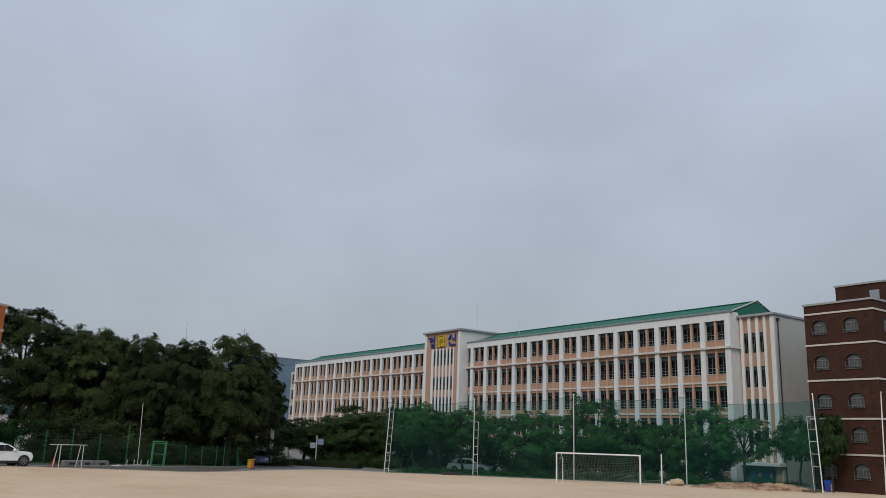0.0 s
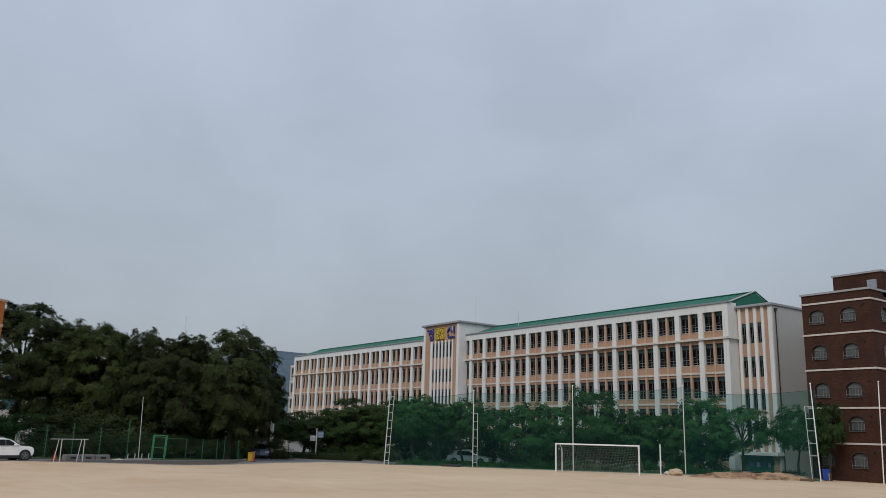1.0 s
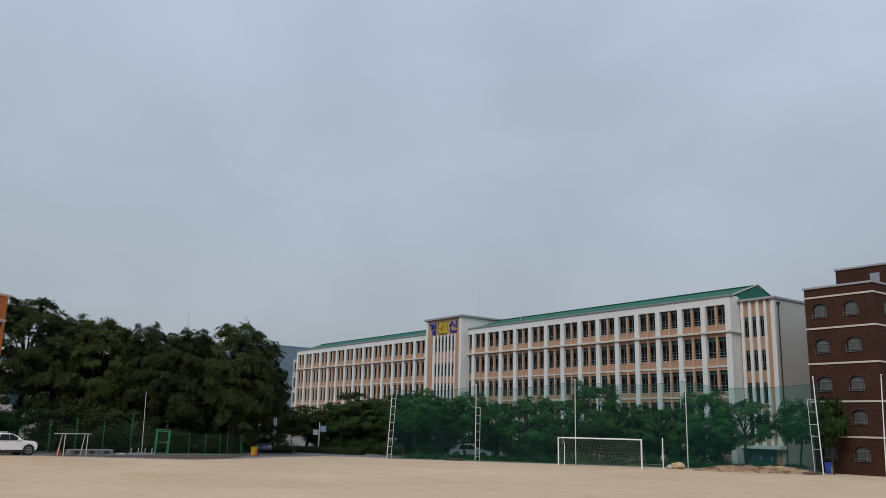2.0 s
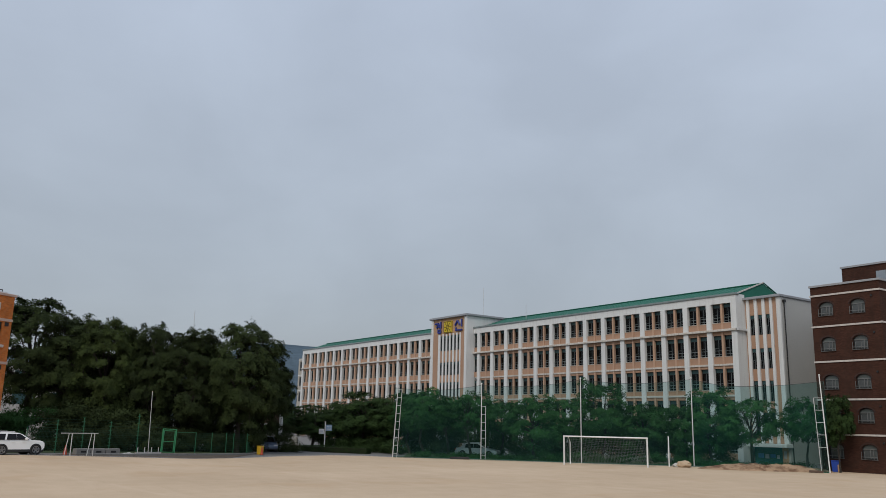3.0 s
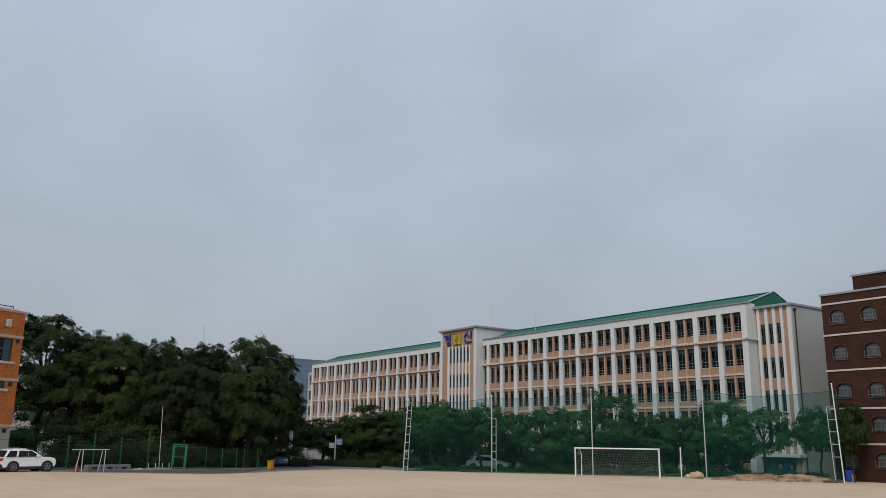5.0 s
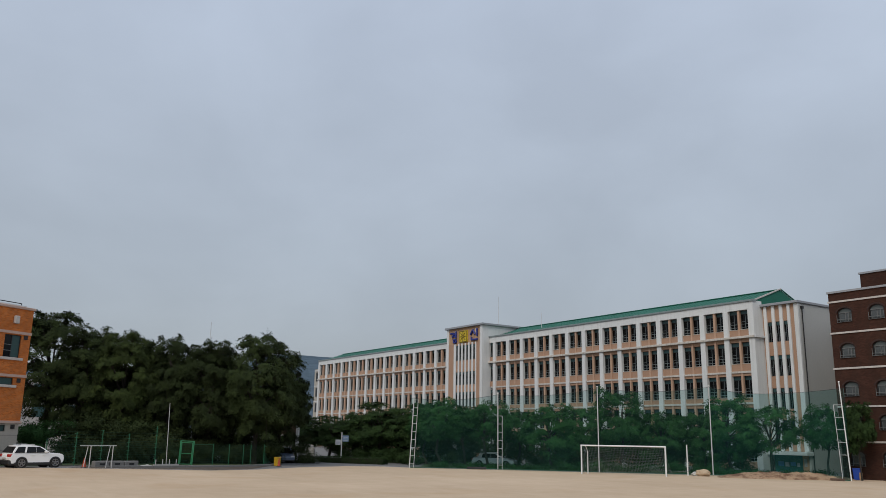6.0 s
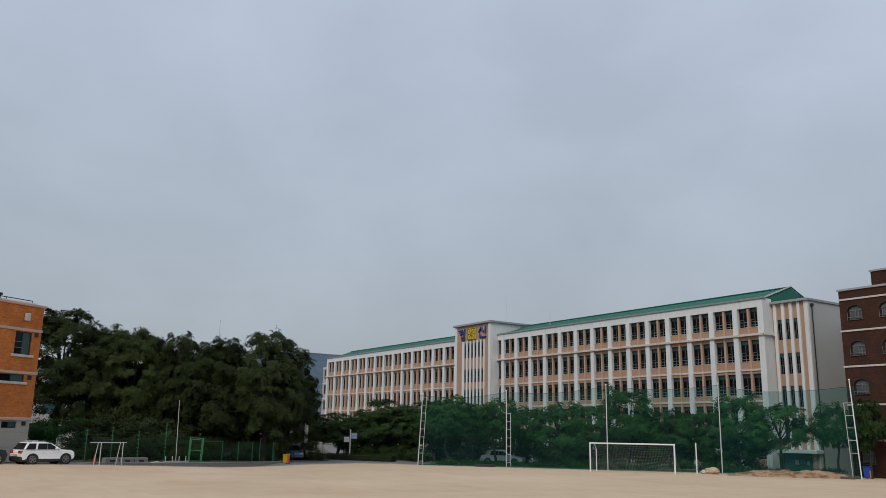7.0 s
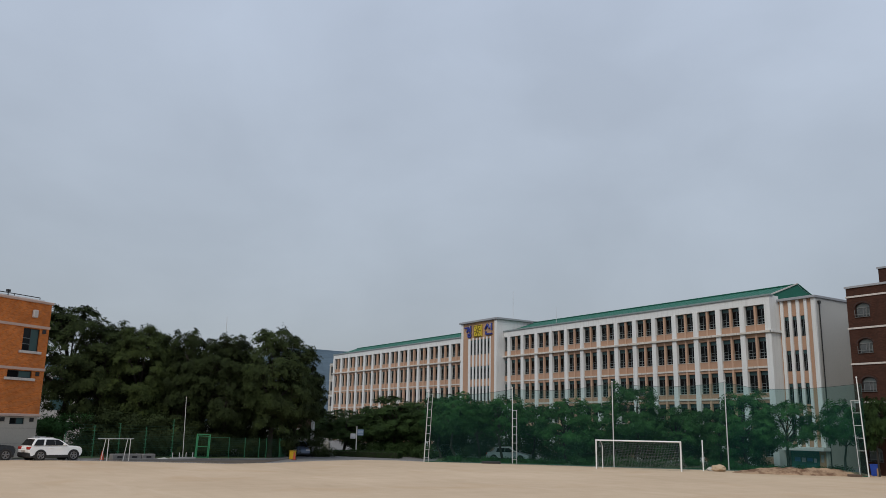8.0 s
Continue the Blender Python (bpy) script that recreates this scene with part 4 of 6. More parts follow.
# ---- orange brick building ----
def build_orange_building():
    cx, cy = -71.14, 9.76
    ang = math.degrees(math.atan2(-0.853, 0.522))
    base = ground_z(cx, cy) - 0.1
    b = thing("brick_building", cx, cy, base, ang, "orange brick building on a grey concrete ground floor", "building")
    L, D, top = 22.0, -13.0, 12.2 - base
    k = lambda z: z - base
    # own x runs along the face, own y points out of the face
    part("ledge", boxes((-0.08, L, D - 0.1, 0.16, k(3.48), k(3.69)), bevel=0.03), PINKBAND, b)
    def win(x0, x1, z0, z1, yf, sill=True):
        z0, z1 = k(z0), k(z1)
        m = x0 + (x1 - x0) * 0.52
        w = part("window", boxes((x0, x1, yf, yf + 0.07, z0, z0 + 0.05), (x0, x1, yf, yf + 0.07, z1 - 0.05, z1), (x0, x0 + 0.05, yf, yf + 0.07, z0 + 0.05, z1 - 0.05),
                                 (x1 - 0.05, x1, yf, yf + 0.07, z0 + 0.05, z1 - 0.05), (m - 0.03, m + 0.03, yf, yf + 0.07, z0 + 0.05, z1 - 0.05)), FRAME, b)
        part("pane", boxes((x0 + 0.05, m - 0.03, yf + 0.02, yf + 0.04, z0 + 0.05, z1 - 0.05)), TRANSOM, w)
        part("pane", boxes((m + 0.03, x1 - 0.05, yf + 0.02, yf + 0.04, z0 + 0.05, z1 - 0.05)), CARGLASS, w)
        if sill:
            part("sill", boxes((x0 - 0.25, x1 + 0.25, 0.055, 0.2, z0 - 0.2, z0), bevel=0.02), BAND, w)
            part("railing", boxes((m, x1, yf + 0.075, yf + 0.09, z0 + 0.5, z0 + 0.53), (m, x1, yf + 0.075, yf + 0.09, z0 + 0.95, z0 + 0.98)), RAILING, w) if z1 - z0 > 1 else None
    high, low = [], []
    for i in range(4):
        o = i * 5.2
        high += [(0.8 + o, 2.25 + o, 8.42, 10.15), (1.07 + o, 3.2 + o, 6.35, 6.9)]
        low += [(1.2 + o, 2.45 + o, 2.9, 3.38)]
    part("wall", pierced_wall(0, L, k(3.69), k(12.17), [(a, c2, k(e), k(f)) for a, c2, e, f in high], -0.25, 0.05), ORANGEBRICK, b)
    part("wall", boxes((0, L, D, D + 0.3, k(3.69), k(12.17)), (0, 0.3, D + 0.3, -0.25, k(3.69), k(12.17)), (L - 0.3, L, D + 0.3, -0.25, k(3.69), k(12.17))), ORANGEBRICK, b)
    part("roof", boxes((0.3, L - 0.3, D + 0.3, -0.25, k(11.6), k(11.8))), CONCRETE, b)
    part("base_wall", pierced_wall(0.05, L, 0, k(3.46), [(a, c2, k(e), k(f)) for a, c2, e, f in low], -0.25, 0), BEIGE, b, "beige-grey tiled ground floor")
    part("base_wall", boxes((0.05, 0.35, D, -0.25, 0, k(3.46)), (0.35, L, D, D + 0.3, 0, k(3.46))), BEIGE, b)
    part("room_wall", boxes((0.3, L - 0.3, -1.3, -1.2, 0, k(11.6))), INTERIOR, b)
    for o in high:
        win(*o, -0.12)
    for o in low:
        win(*o, -0.15, False)
    part("coping", boxes((-0.12, L, -0.4, 0.18, k(12.17), k(12.37)), bevel=0.03), PINKBAND, b)
    for z in (7.06, 10.33):
        part("stone_band", boxes((-0.05, L, 0.054, 0.11, k(z) - 0.1, k(z) + 0.1)), PINKBAND, b)
    for i in range(4):
        o = i * 5.2
        part("vent", boxes((0.26 + o, 0.6 + o, 0.04, 0.08, k(9.85), k(10.17))), FRAME, b)
        part("vent", boxes((0.42 + o, 0.76 + o, 0.04, 0.08, k(6.55), k(6.88))), FRAME, b)
        part("vent", boxes((0.4 + o, 0.75 + o, -0.02, 0.04, k(3.1), k(3.4))), FRAME, b)
        part("vent", boxes((2.9 + o, 3.25 + o, -0.02, 0.04, k(3.1), k(3.4))), FRAME, b)
        part("wall_lamp", boxes((1.3 + o, 1.72 + o, 0.05, 0.3, k(11.0), k(11.6)), bevel=0.05), BAND, b)
    # joint lines cast into the concrete
    for z in (1.5, 2.6):
        part("joint", boxes((0.05, L, -0.003, 0.004, k(z), k(z) + 0.025)), KERB, b)
    # flashing and handrail along the roof's edge
    part("flashing", boxes((0.3, L, -0.5, -0.44, k(12.37), k(12.54))), WHITE, b)
    bm = tubes([((0.5, -0.8, k(12.74)), (L, -0.8, k(12.74)), 0.035), ((0.5, -0.8, k(12.54)), (L, -0.8, k(12.54)), 0.025)])
    for i in range(10):
        tube(bm, (0.5 + i * 2.3, -0.8, k(12.3)), (0.5 + i * 2.3, -0.8, k(12.76)), 0.03)
    part("handrail", bm, FRAME, b)
    bm = tubes([((3.72, -0.3, k(12.3)), (3.72, -0.3, k(12.78)), 0.035)])
    box(bm, 3.6, 3.85, -0.42, -0.2, k(12.72), k(12.9))
    part("floodlight", bm, FRAME, b, "small dark floodlight on the parapet")
    part("corner_pipe", tubes([((-0.08, -0.4, 0), (-0.08, -0.4, k(3.6)), 0.06)]), FRAME, b)


build_orange_building()


# ---- leaves, trees, shrubs ----
def leaf_mesh(name, pts, size, rng, mat, normals=None, flat=0.5):
    """One mesh of many small leaves, each a slender triangle."""
    n = len(pts)
    d = rng.normal(size=(n, 3))
    if normals is not None:
        d = d * flat + normals
    d /= np.linalg.norm(d, axis=1)[:, None] + 1e-9
    a = np.cross(d, rng.normal(size=(n, 3)))
    a /= np.linalg.norm(a, axis=1)[:, None] + 1e-9
    b = np.cross(d, a)
    s = size * rng.uniform(0.55, 1.3, size=(n, 1))
    v = np.empty((n, 3, 3))
    v[:, 0], v[:, 1], v[:, 2] = pts - a * s, pts + a * s * 0.9 + b * s * 0.35, pts - a * s * 0.1 + b * s * 0.95
    f = np.arange(n * 3).reshape(-1, 3)
    me = bpy.data.meshes.new(name)
    me.from_pydata(v.reshape(-1, 3).tolist(), [], f.tolist())
    me.materials.append(mat)
    return me


def blob_points(rng, blobs, per, spray=0.17, flat=0.62):
    """Leaves in small sprays, the sprays over the outside of each clump."""
    pts, nor = [], []
    for c, r in blobs:
        k = max(4, int(per * r * r / 12))
        d = rng.normal(size=(k, 3))
        d /= np.linalg.norm(d, axis=1)[:, None]
        hub = np.array(c) + d * r * rng.uniform(0.5, 1.15, size=(k, 1)) * np.array([1, 1, flat])
        n = rng.integers(8, 17, k)
        hub, dd = np.repeat(hub, n, 0), np.repeat(d + rng.normal(size=d.shape) * 0.38, n, 0)
        pts.append(hub + rng.normal(size=hub.shape) * np.array([spray, spray, spray * 0.6]))
        nor.append(dd * 0.85 + np.array([0, 0, 0.35]))
    return np.concatenate(pts), np.concatenate(nor)


def build_tree(name, seed, height, radius, base, label, category="tree", leaf=0.115, clumps=150, clump=(0.5, 1.05), sprays=17, spray=0.34, per=34, mat=LEAF, trunk=0.2, gaps=0.0):
    """A tapered trunk, limbs that fork, and a crown of clumps of leafy sprays; its origin at the foot. gaps: how much of the crown stands open."""
    rng = np.random.default_rng(seed)
    t = thing(name, 0, 0, 0, 0, label, category)
    mid = base + (height - base) * 0.42

    def reach(d):
        """How far the crown goes that way from its middle: bulging boughs with notches between them."""
        lobe = 1 + 0.22 * noise.noise((d[0] * 2.1 + seed * 3, d[1] * 2.1, d[2] * 2.1)) + 0.15 * noise.noise((d[0] * 5 + seed, d[1] * 5, d[2] * 5 + 9))
        square = 0.45 + 0.55 / (abs(d[0]) ** 3 + abs(d[1]) ** 3 + abs(d[2]) ** 3) ** (1 / 3)
        return np.array([radius, radius, (height - mid) if d[2] > 0 else (mid - base)]) * lobe * square
    bm = bmesh.new()
    bend = rng.normal(size=2) * 0.16
    fork = height * 0.36
    knee = np.array([bend[0], bend[1], fork * 0.55])
    top = np.array([bend[0] * 1.5, bend[1] * 0.5, fork])
    tube(bm, (0, 0, -0.1), (0, 0, 0.25), trunk * 1.7, trunk * 1.2, 9, False)
    tube(bm, (0, 0, 0.25), knee, trunk * 1.2, trunk, 9, False)
    tube(bm, knee, top, trunk, trunk * 0.8, 9, False)
    limbs = []
    for i in range(13):
        az, el = i * 2.4 + rng.uniform(-0.3, 0.3), -0.35 + 1.75 * (i + 0.5) / 13
        d = np.array([math.cos(az) * math.cos(el), math.sin(az) * math.cos(el), math.sin(el)])
        tip = np.array([0, 0, mid]) + d * reach(d) * 0.7
        start = top + np.array([0, 0, (height * 0.7 - fork) * max(0.0, el) / 1.4 * 0.5])
        bow = start + (tip - start) * 0.5 + np.array([0, 0, rng.uniform(-0.06, 0.1) * np.linalg.norm(tip - start)])
        tube(bm, start, bow, trunk * 0.5, trunk * 0.3, 6, False)
        tube(bm, bow, tip, trunk * 0.3, trunk * 0.07, 5, False)
        limbs += [start + (bow - start) * f for f in (0.5, 0.9)] + [bow + (tip - bow) * f for f in (0.3, 0.65)]
    tube(bm, top, (top[0], top[1], height * 0.68), trunk * 0.7, trunk * 0.12, 7, False)
    limbs = np.array(limbs)
    hubs, ways, count = [], [], 0
    while count < clumps:
        d = rng.normal(size=3)
        d /= np.linalg.norm(d)
        if d[2] < -0.5 and rng.random() < 0.5:
            continue
        r = rng.uniform(*clump)
        room = 1 - 0.55 * r / radius
        c = np.array([0, 0, mid]) + d * reach(d) * room * rng.uniform(0.35, 1.0) ** 0.5
        if noise.noise((c[0] * 0.5 + seed, c[1] * 0.5, c[2] * 0.7)) < -0.5 + gaps * 0.5:
            continue
        if c[2] > height - 0.5 * r:
            c[2] = height - 0.5 * r - min(1.0, 0.7 * (c[2] - height + 0.5 * r))
        count += 1
        near = limbs[np.argmin(np.linalg.norm(limbs - c, axis=1))]
        tube(bm, near, c, trunk * 0.14, trunk * 0.04, 4, False)
        for _ in range(max(5, int(sprays * (r / clump[1]) ** 2 * 1.5))):
            q = rng.normal(size=3)
            q[2] = abs(q[2]) * 1.1 - 0.35
            q /= np.linalg.norm(q)
            hubs.append(c + q * r * rng.uniform(0.45, 1.1) * np.array([1, 1, 0.68]))
            ways.append(q * 0.6 + d * 0.6)
    part("trunk", bm, BARK, t, "dark branching trunk")
    hubs, ways = np.array(hubs), np.array(ways)
    n = rng.integers(int(per * 0.6), int(per * 1.4), len(hubs))
    size = np.repeat(spray * rng.uniform(0.6, 1.25, size=(len(hubs), 1)), n, 0)
    face = ways * 0.85 + np.array([0, 0, 0.4]) + rng.normal(size=ways.shape) * 0.25
    face /= np.linalg.norm(face, axis=1)[:, None]
    hub, nor = np.repeat(hubs, n, 0), np.repeat(face, n, 0)
    off = rng.normal(size=hub.shape) * 0.55
    off -= nor * np.sum(off * nor, 1)[:, None] * 0.78
    pts = hub + off * size - np.array([0, 0, 0.1]) * np.sum(off * off, 1)[:, None] * size
    part("crown", leaf_mesh("crown", pts, leaf, rng, mat, nor, 0.27), None, t)
    return t


def build_shrub(name, seed, blobs, per, leaf, mat, x, y, z, rz, label, category, group=""):
    rng = np.random.default_rng(seed)
    s = thing(name, x, y, z, rz, label, category, group)
    pts, nor = blob_points(rng, blobs, per)
    pts[:, 2] = np.abs(pts[:, 2])
    part("foliage", leaf_mesh("foliage", pts, leaf, rng, mat, nor, 0.28), None, s)
    return s


def build_hedge(name, seed, length, depth, height, x, y, z, rz, label):
    """A clipped hedge: leaves over the faces of a box, over a dense core of twigs."""
    rng = np.random.default_rng(seed)
    s = thing(name, x, y, z, rz, label, "hedge")
    n = int(length * (depth + 2 * height) * 330)
    p = rng.uniform(-1, 1, size=(n, 3))
    side = rng.choice(5, n, p=[0.34, 0.3, 0.2, 0.08, 0.08])
    p[side == 0, 1] = -1
    p[side == 1, 2] = 1
    p[side == 2, 1] = 1
    p[side == 3, 0] = -1
    p[side == 4, 0] = 1
    wave = 1 + 0.06 * np.sin(p[:, :1] * length * 1.3)
    nor = np.stack([np.where(side == 3, -1, np.where(side == 4, 1, 0)), np.where(side == 0, -1, np.where(side == 2, 1, 0)), np.where(side == 1, 1, 0)], 1).astype(float)
    pts = np.stack([p[:, 0] * length / 2, p[:, 1] * depth / 2, (p[:, 2] + 1) * height / 2 * wave[:, 0]], 1) + rng.normal(size=(n, 3)) * 0.03
    part("foliage", leaf_mesh("foliage", pts, 0.06, rng, LEAFHEDGE, nor, 0.5), None, s)
    part("twigs", boxes((-length / 2 + 0.1, length / 2 - 0.1, -depth / 2 + 0.12, depth / 2 - 0.12, 0, height - 0.12)), BARK, s)
    return s


def place(ob, x, y, rz=0, s=1.0, sz=None):
    return copy_thing(ob, pose(x, y, ground_z(x, y), 0, 0, rz) @ Matrix.Diagonal((s, s, sz or s, 1)))


# big trees behind the side fence
def plant(protos, spots, group):
    """Each spot: x, y, turn, crown radius, height, which of the trees. The first of each kind is the tree itself, the rest copies."""
    used = set()
    for x, y, rz, r, h, k in spots:
        ob, r0, h0 = protos[k]
        m = pose(x, y, ground_z(x, y), 0, 0, rz) @ Matrix.Diagonal((r / r0, r / r0, h / h0, 1))
        if k in used:
            ob = copy_thing(ob, m)
        else:
            ob.matrix_basis = m
            used.add(k)
        tagged(ob, group=group)


def plant_big_trees():
    label = "tall broad dark-green tree behind the side fence"
    protos = [(build_tree("tree", 11 + i, 12.0, 4.4, b, label, clumps=n, trunk=0.24, gaps=g, mat=m), 4.4, 12.0) for i, b, n, g, m in ((0, 1.8, 190, 0.1, LEAF), (1, 1.4, 205, 0.0, LEAF), (2, 2.2, 185, 0.15, LEAFWARM))]
    protos.append((build_tree("tree", 14, 9.6, 3.4, 3.0, "slimmer dark-green tree with a bare trunk beside the road", leaf=0.12, clumps=95, clump=(0.45, 0.9), trunk=0.2, gaps=0.2), 3.4, 9.6))
    protos.append((build_tree("tree", 17, 13.0, 4.2, 2.8, "tall open-crowned dark tree beside the orange building", clumps=150, clump=(0.45, 0.95), trunk=0.24, gaps=0.42), 4.2, 13.0))
    plant(protos, [(-84.0, 37.7, 40, 2.5, 9.0, 3), (-85.2, 13.7, 20, 4.9, 14.15, 4), (-83.0, 16.6, 100, 3.6, 12.6, 0), (-80.3, 19.4, 200, 3.5, 12.1, 2), (-78.4, 23.0, 310, 3.6, 11.2, 0),
                   (-77.0, 26.6, 60, 3.6, 11.85, 1), (-75.2, 30.5, 250, 4.7, 12.95, 1), (-79.3, 34.6, 30, 3.9, 10.7, 0),
                   (-83.5, 28.5, 170, 4.2, 11.4, 2), (-90.0, 19.5, 15, 4.4, 11.6, 0), (-90.5, 25.0, 290, 4.4, 11.6, 1), (-87.0, 32.0, 120, 3.8, 10.8, 2), (-84.0, 22.6, 333, 4.2, 11.0, 1)],
          "trees behind the side fence")


plant_big_trees()


# trees along the front of the school
def plant_small_trees():
    label = "rounded mid-green tree before the school"

    def kind(seed, base, text, clumps, gaps, mat=LEAFLIGHT, leaf=0.092):
        return build_tree("tree", seed, 7.0, 3.0, base, text, leaf=leaf, clumps=clumps, clump=(0.34, 0.72), sprays=14, spray=0.25, per=25, mat=mat, trunk=0.13, gaps=gaps), 3.0, 7.0
    protos = [kind(21, 0.7, label, 130, 0.1), kind(22, 0.8, label, 130, 0.15), kind(23, 2.0, "open-crowned mid-green tree with layered boughs before the school", 100, 0.45),
              kind(24, 0.8, "dark rounded evergreen before the school", 130, 0.1, LEAFHEDGE), kind(26, 2.2, "mid-green tree with a bare trunk before the school", 105, 0.2),
              kind(29, 2.2, "dark green tree beside the dark brick building", 150, 0.0, LEAFHEDGE, 0.11)]
    spots = [(-69.9, 48.25, 0, 3.0, 7.0, 4), (-67.2, 52.0, 60, 2.8, 6.8, 4), (-63.2, 56.9, 130, 3.1, 6.6, 0), (-59.2, 62.4, 200, 3.1, 8.3, 1),
             (-56.3, 65.1, 280, 2.6, 6.2, 0), (-51.5, 69.6, 33, 2.9, 6.5, 1), (-48.2, 71.3, 120, 3.1, 6.6, 2), (-53.6, 68.3, 15, 2.2, 6.1, 0), (-40.8, 68.3, 240, 2.1, 6.4, 4), (-37.6, 67.75, 70, 1.45, 6.5, 5),
             # a second row behind
             (-74.2, 54.3, 75, 2.9, 6.4, 4), (-69.5, 57.5, 210, 2.8, 6.2, 4), (-64.6, 62.6, 15, 2.8, 5.7, 1), (-60.2, 66.0, 90, 2.6, 5.3, 0), (-57.0, 69.0, 160, 2.7, 5.1, 1),
             # on the lawn beside the road
             (-84.7, 49.2, 50, 4.2, 7.2, 3), (-87.7, 44.6, 110, 2.6, 5.2, 3), (-91.5, 50.2, 190, 3.2, 5.6, 3), (-80.6, 51.5, 260, 3.0, 6.8, 3), (-76.6, 50.8, 320, 2.7, 6.4, 4), (-88.0, 54.0, 20, 3.4, 6.4, 3), (-95.8, 43.6, 70, 2.6, 5.4, 3), (-81.0, 57.0, 140, 3.0, 6.6, 3)]
    plant(protos, spots, "trees before the school")


plant_small_trees()


def plant_shrubs():
    random.seed(8)
    # undergrowth behind the side fence
    for i in range(11):
        f = i / 10
        x, y = -71.3 - 4.6 * f - random.uniform(0, 0.8), 11.5 + 20.5 * f
        low = 0.55 if i < 2 else 1.0
        blobs = [((random.uniform(-1.1, 1.1), random.uniform(-0.9, 0.9), random.uniform(0.3, 1.7) * low), random.uniform(0.5, 0.9) * (0.3 + 0.7 * low)) for _ in range(11)]
        build_shrub("shrub", 100 + i, blobs, 1100, 0.08, LEAF, x, y, ground_z(x, y), 0, "dense dark shrub behind the green fence", "shrub", "shrubs behind the fence")
    # taller growth further in, under the crowns
    for i in range(12):
        f = i / 11
        x, y = -75.0 - 4.0 * f - random.uniform(0, 2.5), 15.5 + 17.5 * f
        blobs = [((random.uniform(-1.5, 1.5), random.uniform(-1.5, 1.5), random.uniform(0.4, 3.2)), random.uniform(0.7, 1.15)) for _ in range(13)]
        build_shrub("shrub", 120 + i, blobs, 520, 0.12, LEAF, x, y, ground_z(x, y), 0, "tall dark evergreen shrub under the trees", "shrub", "shrubs under the trees")
    # lighter bushes in the gap beside the orange building
    for i, (x, y, tall) in enumerate(((-76.3, 11.5, 2.9), (-78.2, 14.2, 3.1), (-81.0, 12.2, 3.3))):
        blobs = [((random.uniform(-1.6, 1.6), random.uniform(-0.9, 0.9), random.uniform(0.5, tall)), random.uniform(0.45, 0.8)) for _ in range(18)]
        build_shrub("bush", 140 + i, blobs, 900, 0.1, LEAFLIGHT, x, y, ground_z(x, y), 0, "light green bush beside the orange building", "bush", "bushes beside the orange building")
    for i, (x, y) in enumerate(((-81.5, 17.0), (-80.0, 17.8))):
        blobs = [((random.uniform(-1.5, 1.5), random.uniform(-1.3, 1.3), random.uniform(0.4, 3.8)), random.uniform(0.7, 1.1)) for _ in range(18)]
        build_shrub("shrub", 145 + i, blobs, 620, 0.12, LEAF, x, y, ground_z(x, y), 0, "tall dark evergreen shrub under the trees", "shrub", "shrubs under the trees")
    # low growth along the foot of the net
    for i in range(15):
        f = (i + 0.5) / 15
        x, y = -67.9 + 27.5 * f, 45.2 + 25.5 * f
        x, y = x - 1.6 + random.uniform(-0.3, 0.3), y + 0.9 + random.uniform(-0.3, 0.3)
        blobs = [((random.uniform(-1.1, 1.1), random.uniform(-0.6, 0.6), random.uniform(0.1, (0.75 if 4 < i < 11 else 0.35))), random.uniform(0.4, 0.75) * (0.85 if 4 < i < 11 else 0.65)) for _ in range(9)]
        build_shrub("shrub", 160 + i, blobs, 1200, 0.075, LEAFLIGHT, x, y, ground_z(x, y), 42, "low green shrub along the foot of the net", "shrub", "shrubs along the net")
    for i in range(10):
        f = i / 12
        x, y = -67.0 + 20.5 * f + random.uniform(-0.4, 0.4), 61.2 + 14.0 * f + random.uniform(-0.4, 0.4)
        blobs = [((random.uniform(-1.3, 1.3), random.uniform(-0.9, 0.9), random.uniform(0.3, 2.6)), random.uniform(0.6, 1.0)) for _ in range(12)]
        build_shrub("shrub", 200 + i, blobs, 700, 0.1, LEAFHEDGE, x, y, ground_z(x, y), 35, "dense evergreen shrub along the school front", "shrub", "shrubs along the school")
    for i in range(8):
        f = i / 7
        x, y = -83.0 + 17.0 * f + random.uniform(-0.4, 0.4), 58.0 + 3.0 * f + random.uniform(-0.4, 0.4)
        blobs = [((random.uniform(-1.6, 1.6), random.uniform(-0.9, 0.9), random.uniform(0.3, 3.0)), random.uniform(0.7, 1.1)) for _ in range(13)]
        build_shrub("shrub", 220 + i, blobs, 420, 0.12, LEAFHEDGE, x, y, ground_z(x, y), 10, "dense evergreen shrub along the school front", "shrub", "shrubs along the school")
    # rounded shrubs round the front lawn
    for i, (x, y, r) in enumerate([(-85.5, 45.5, 1.3), (-83.5, 46.6, 1.4), (-81.8, 47.6, 1.2), (-80.3, 48.6, 1.4), (-78.4, 49.0, 1.2), (-76.6, 48.2, 1.3), (-74.8, 48.0, 1.2), (-90.5, 47.2, 1.3)]):
        blobs = [((0, 0, r * 0.6), r * 0.8)] + [((random.uniform(-1, 1) * r * 0.5, random.uniform(-1, 1) * r * 0.5, random.uniform(0.3, 1.0) * r), r * 0.5) for _ in range(5)]
        build_shrub("shrub", 180 + i, blobs, 700, 0.085, LEAFHEDGE, x, y, ground_z(x, y), 0, "rounded dark green garden shrub", "shrub", "garden shrubs")
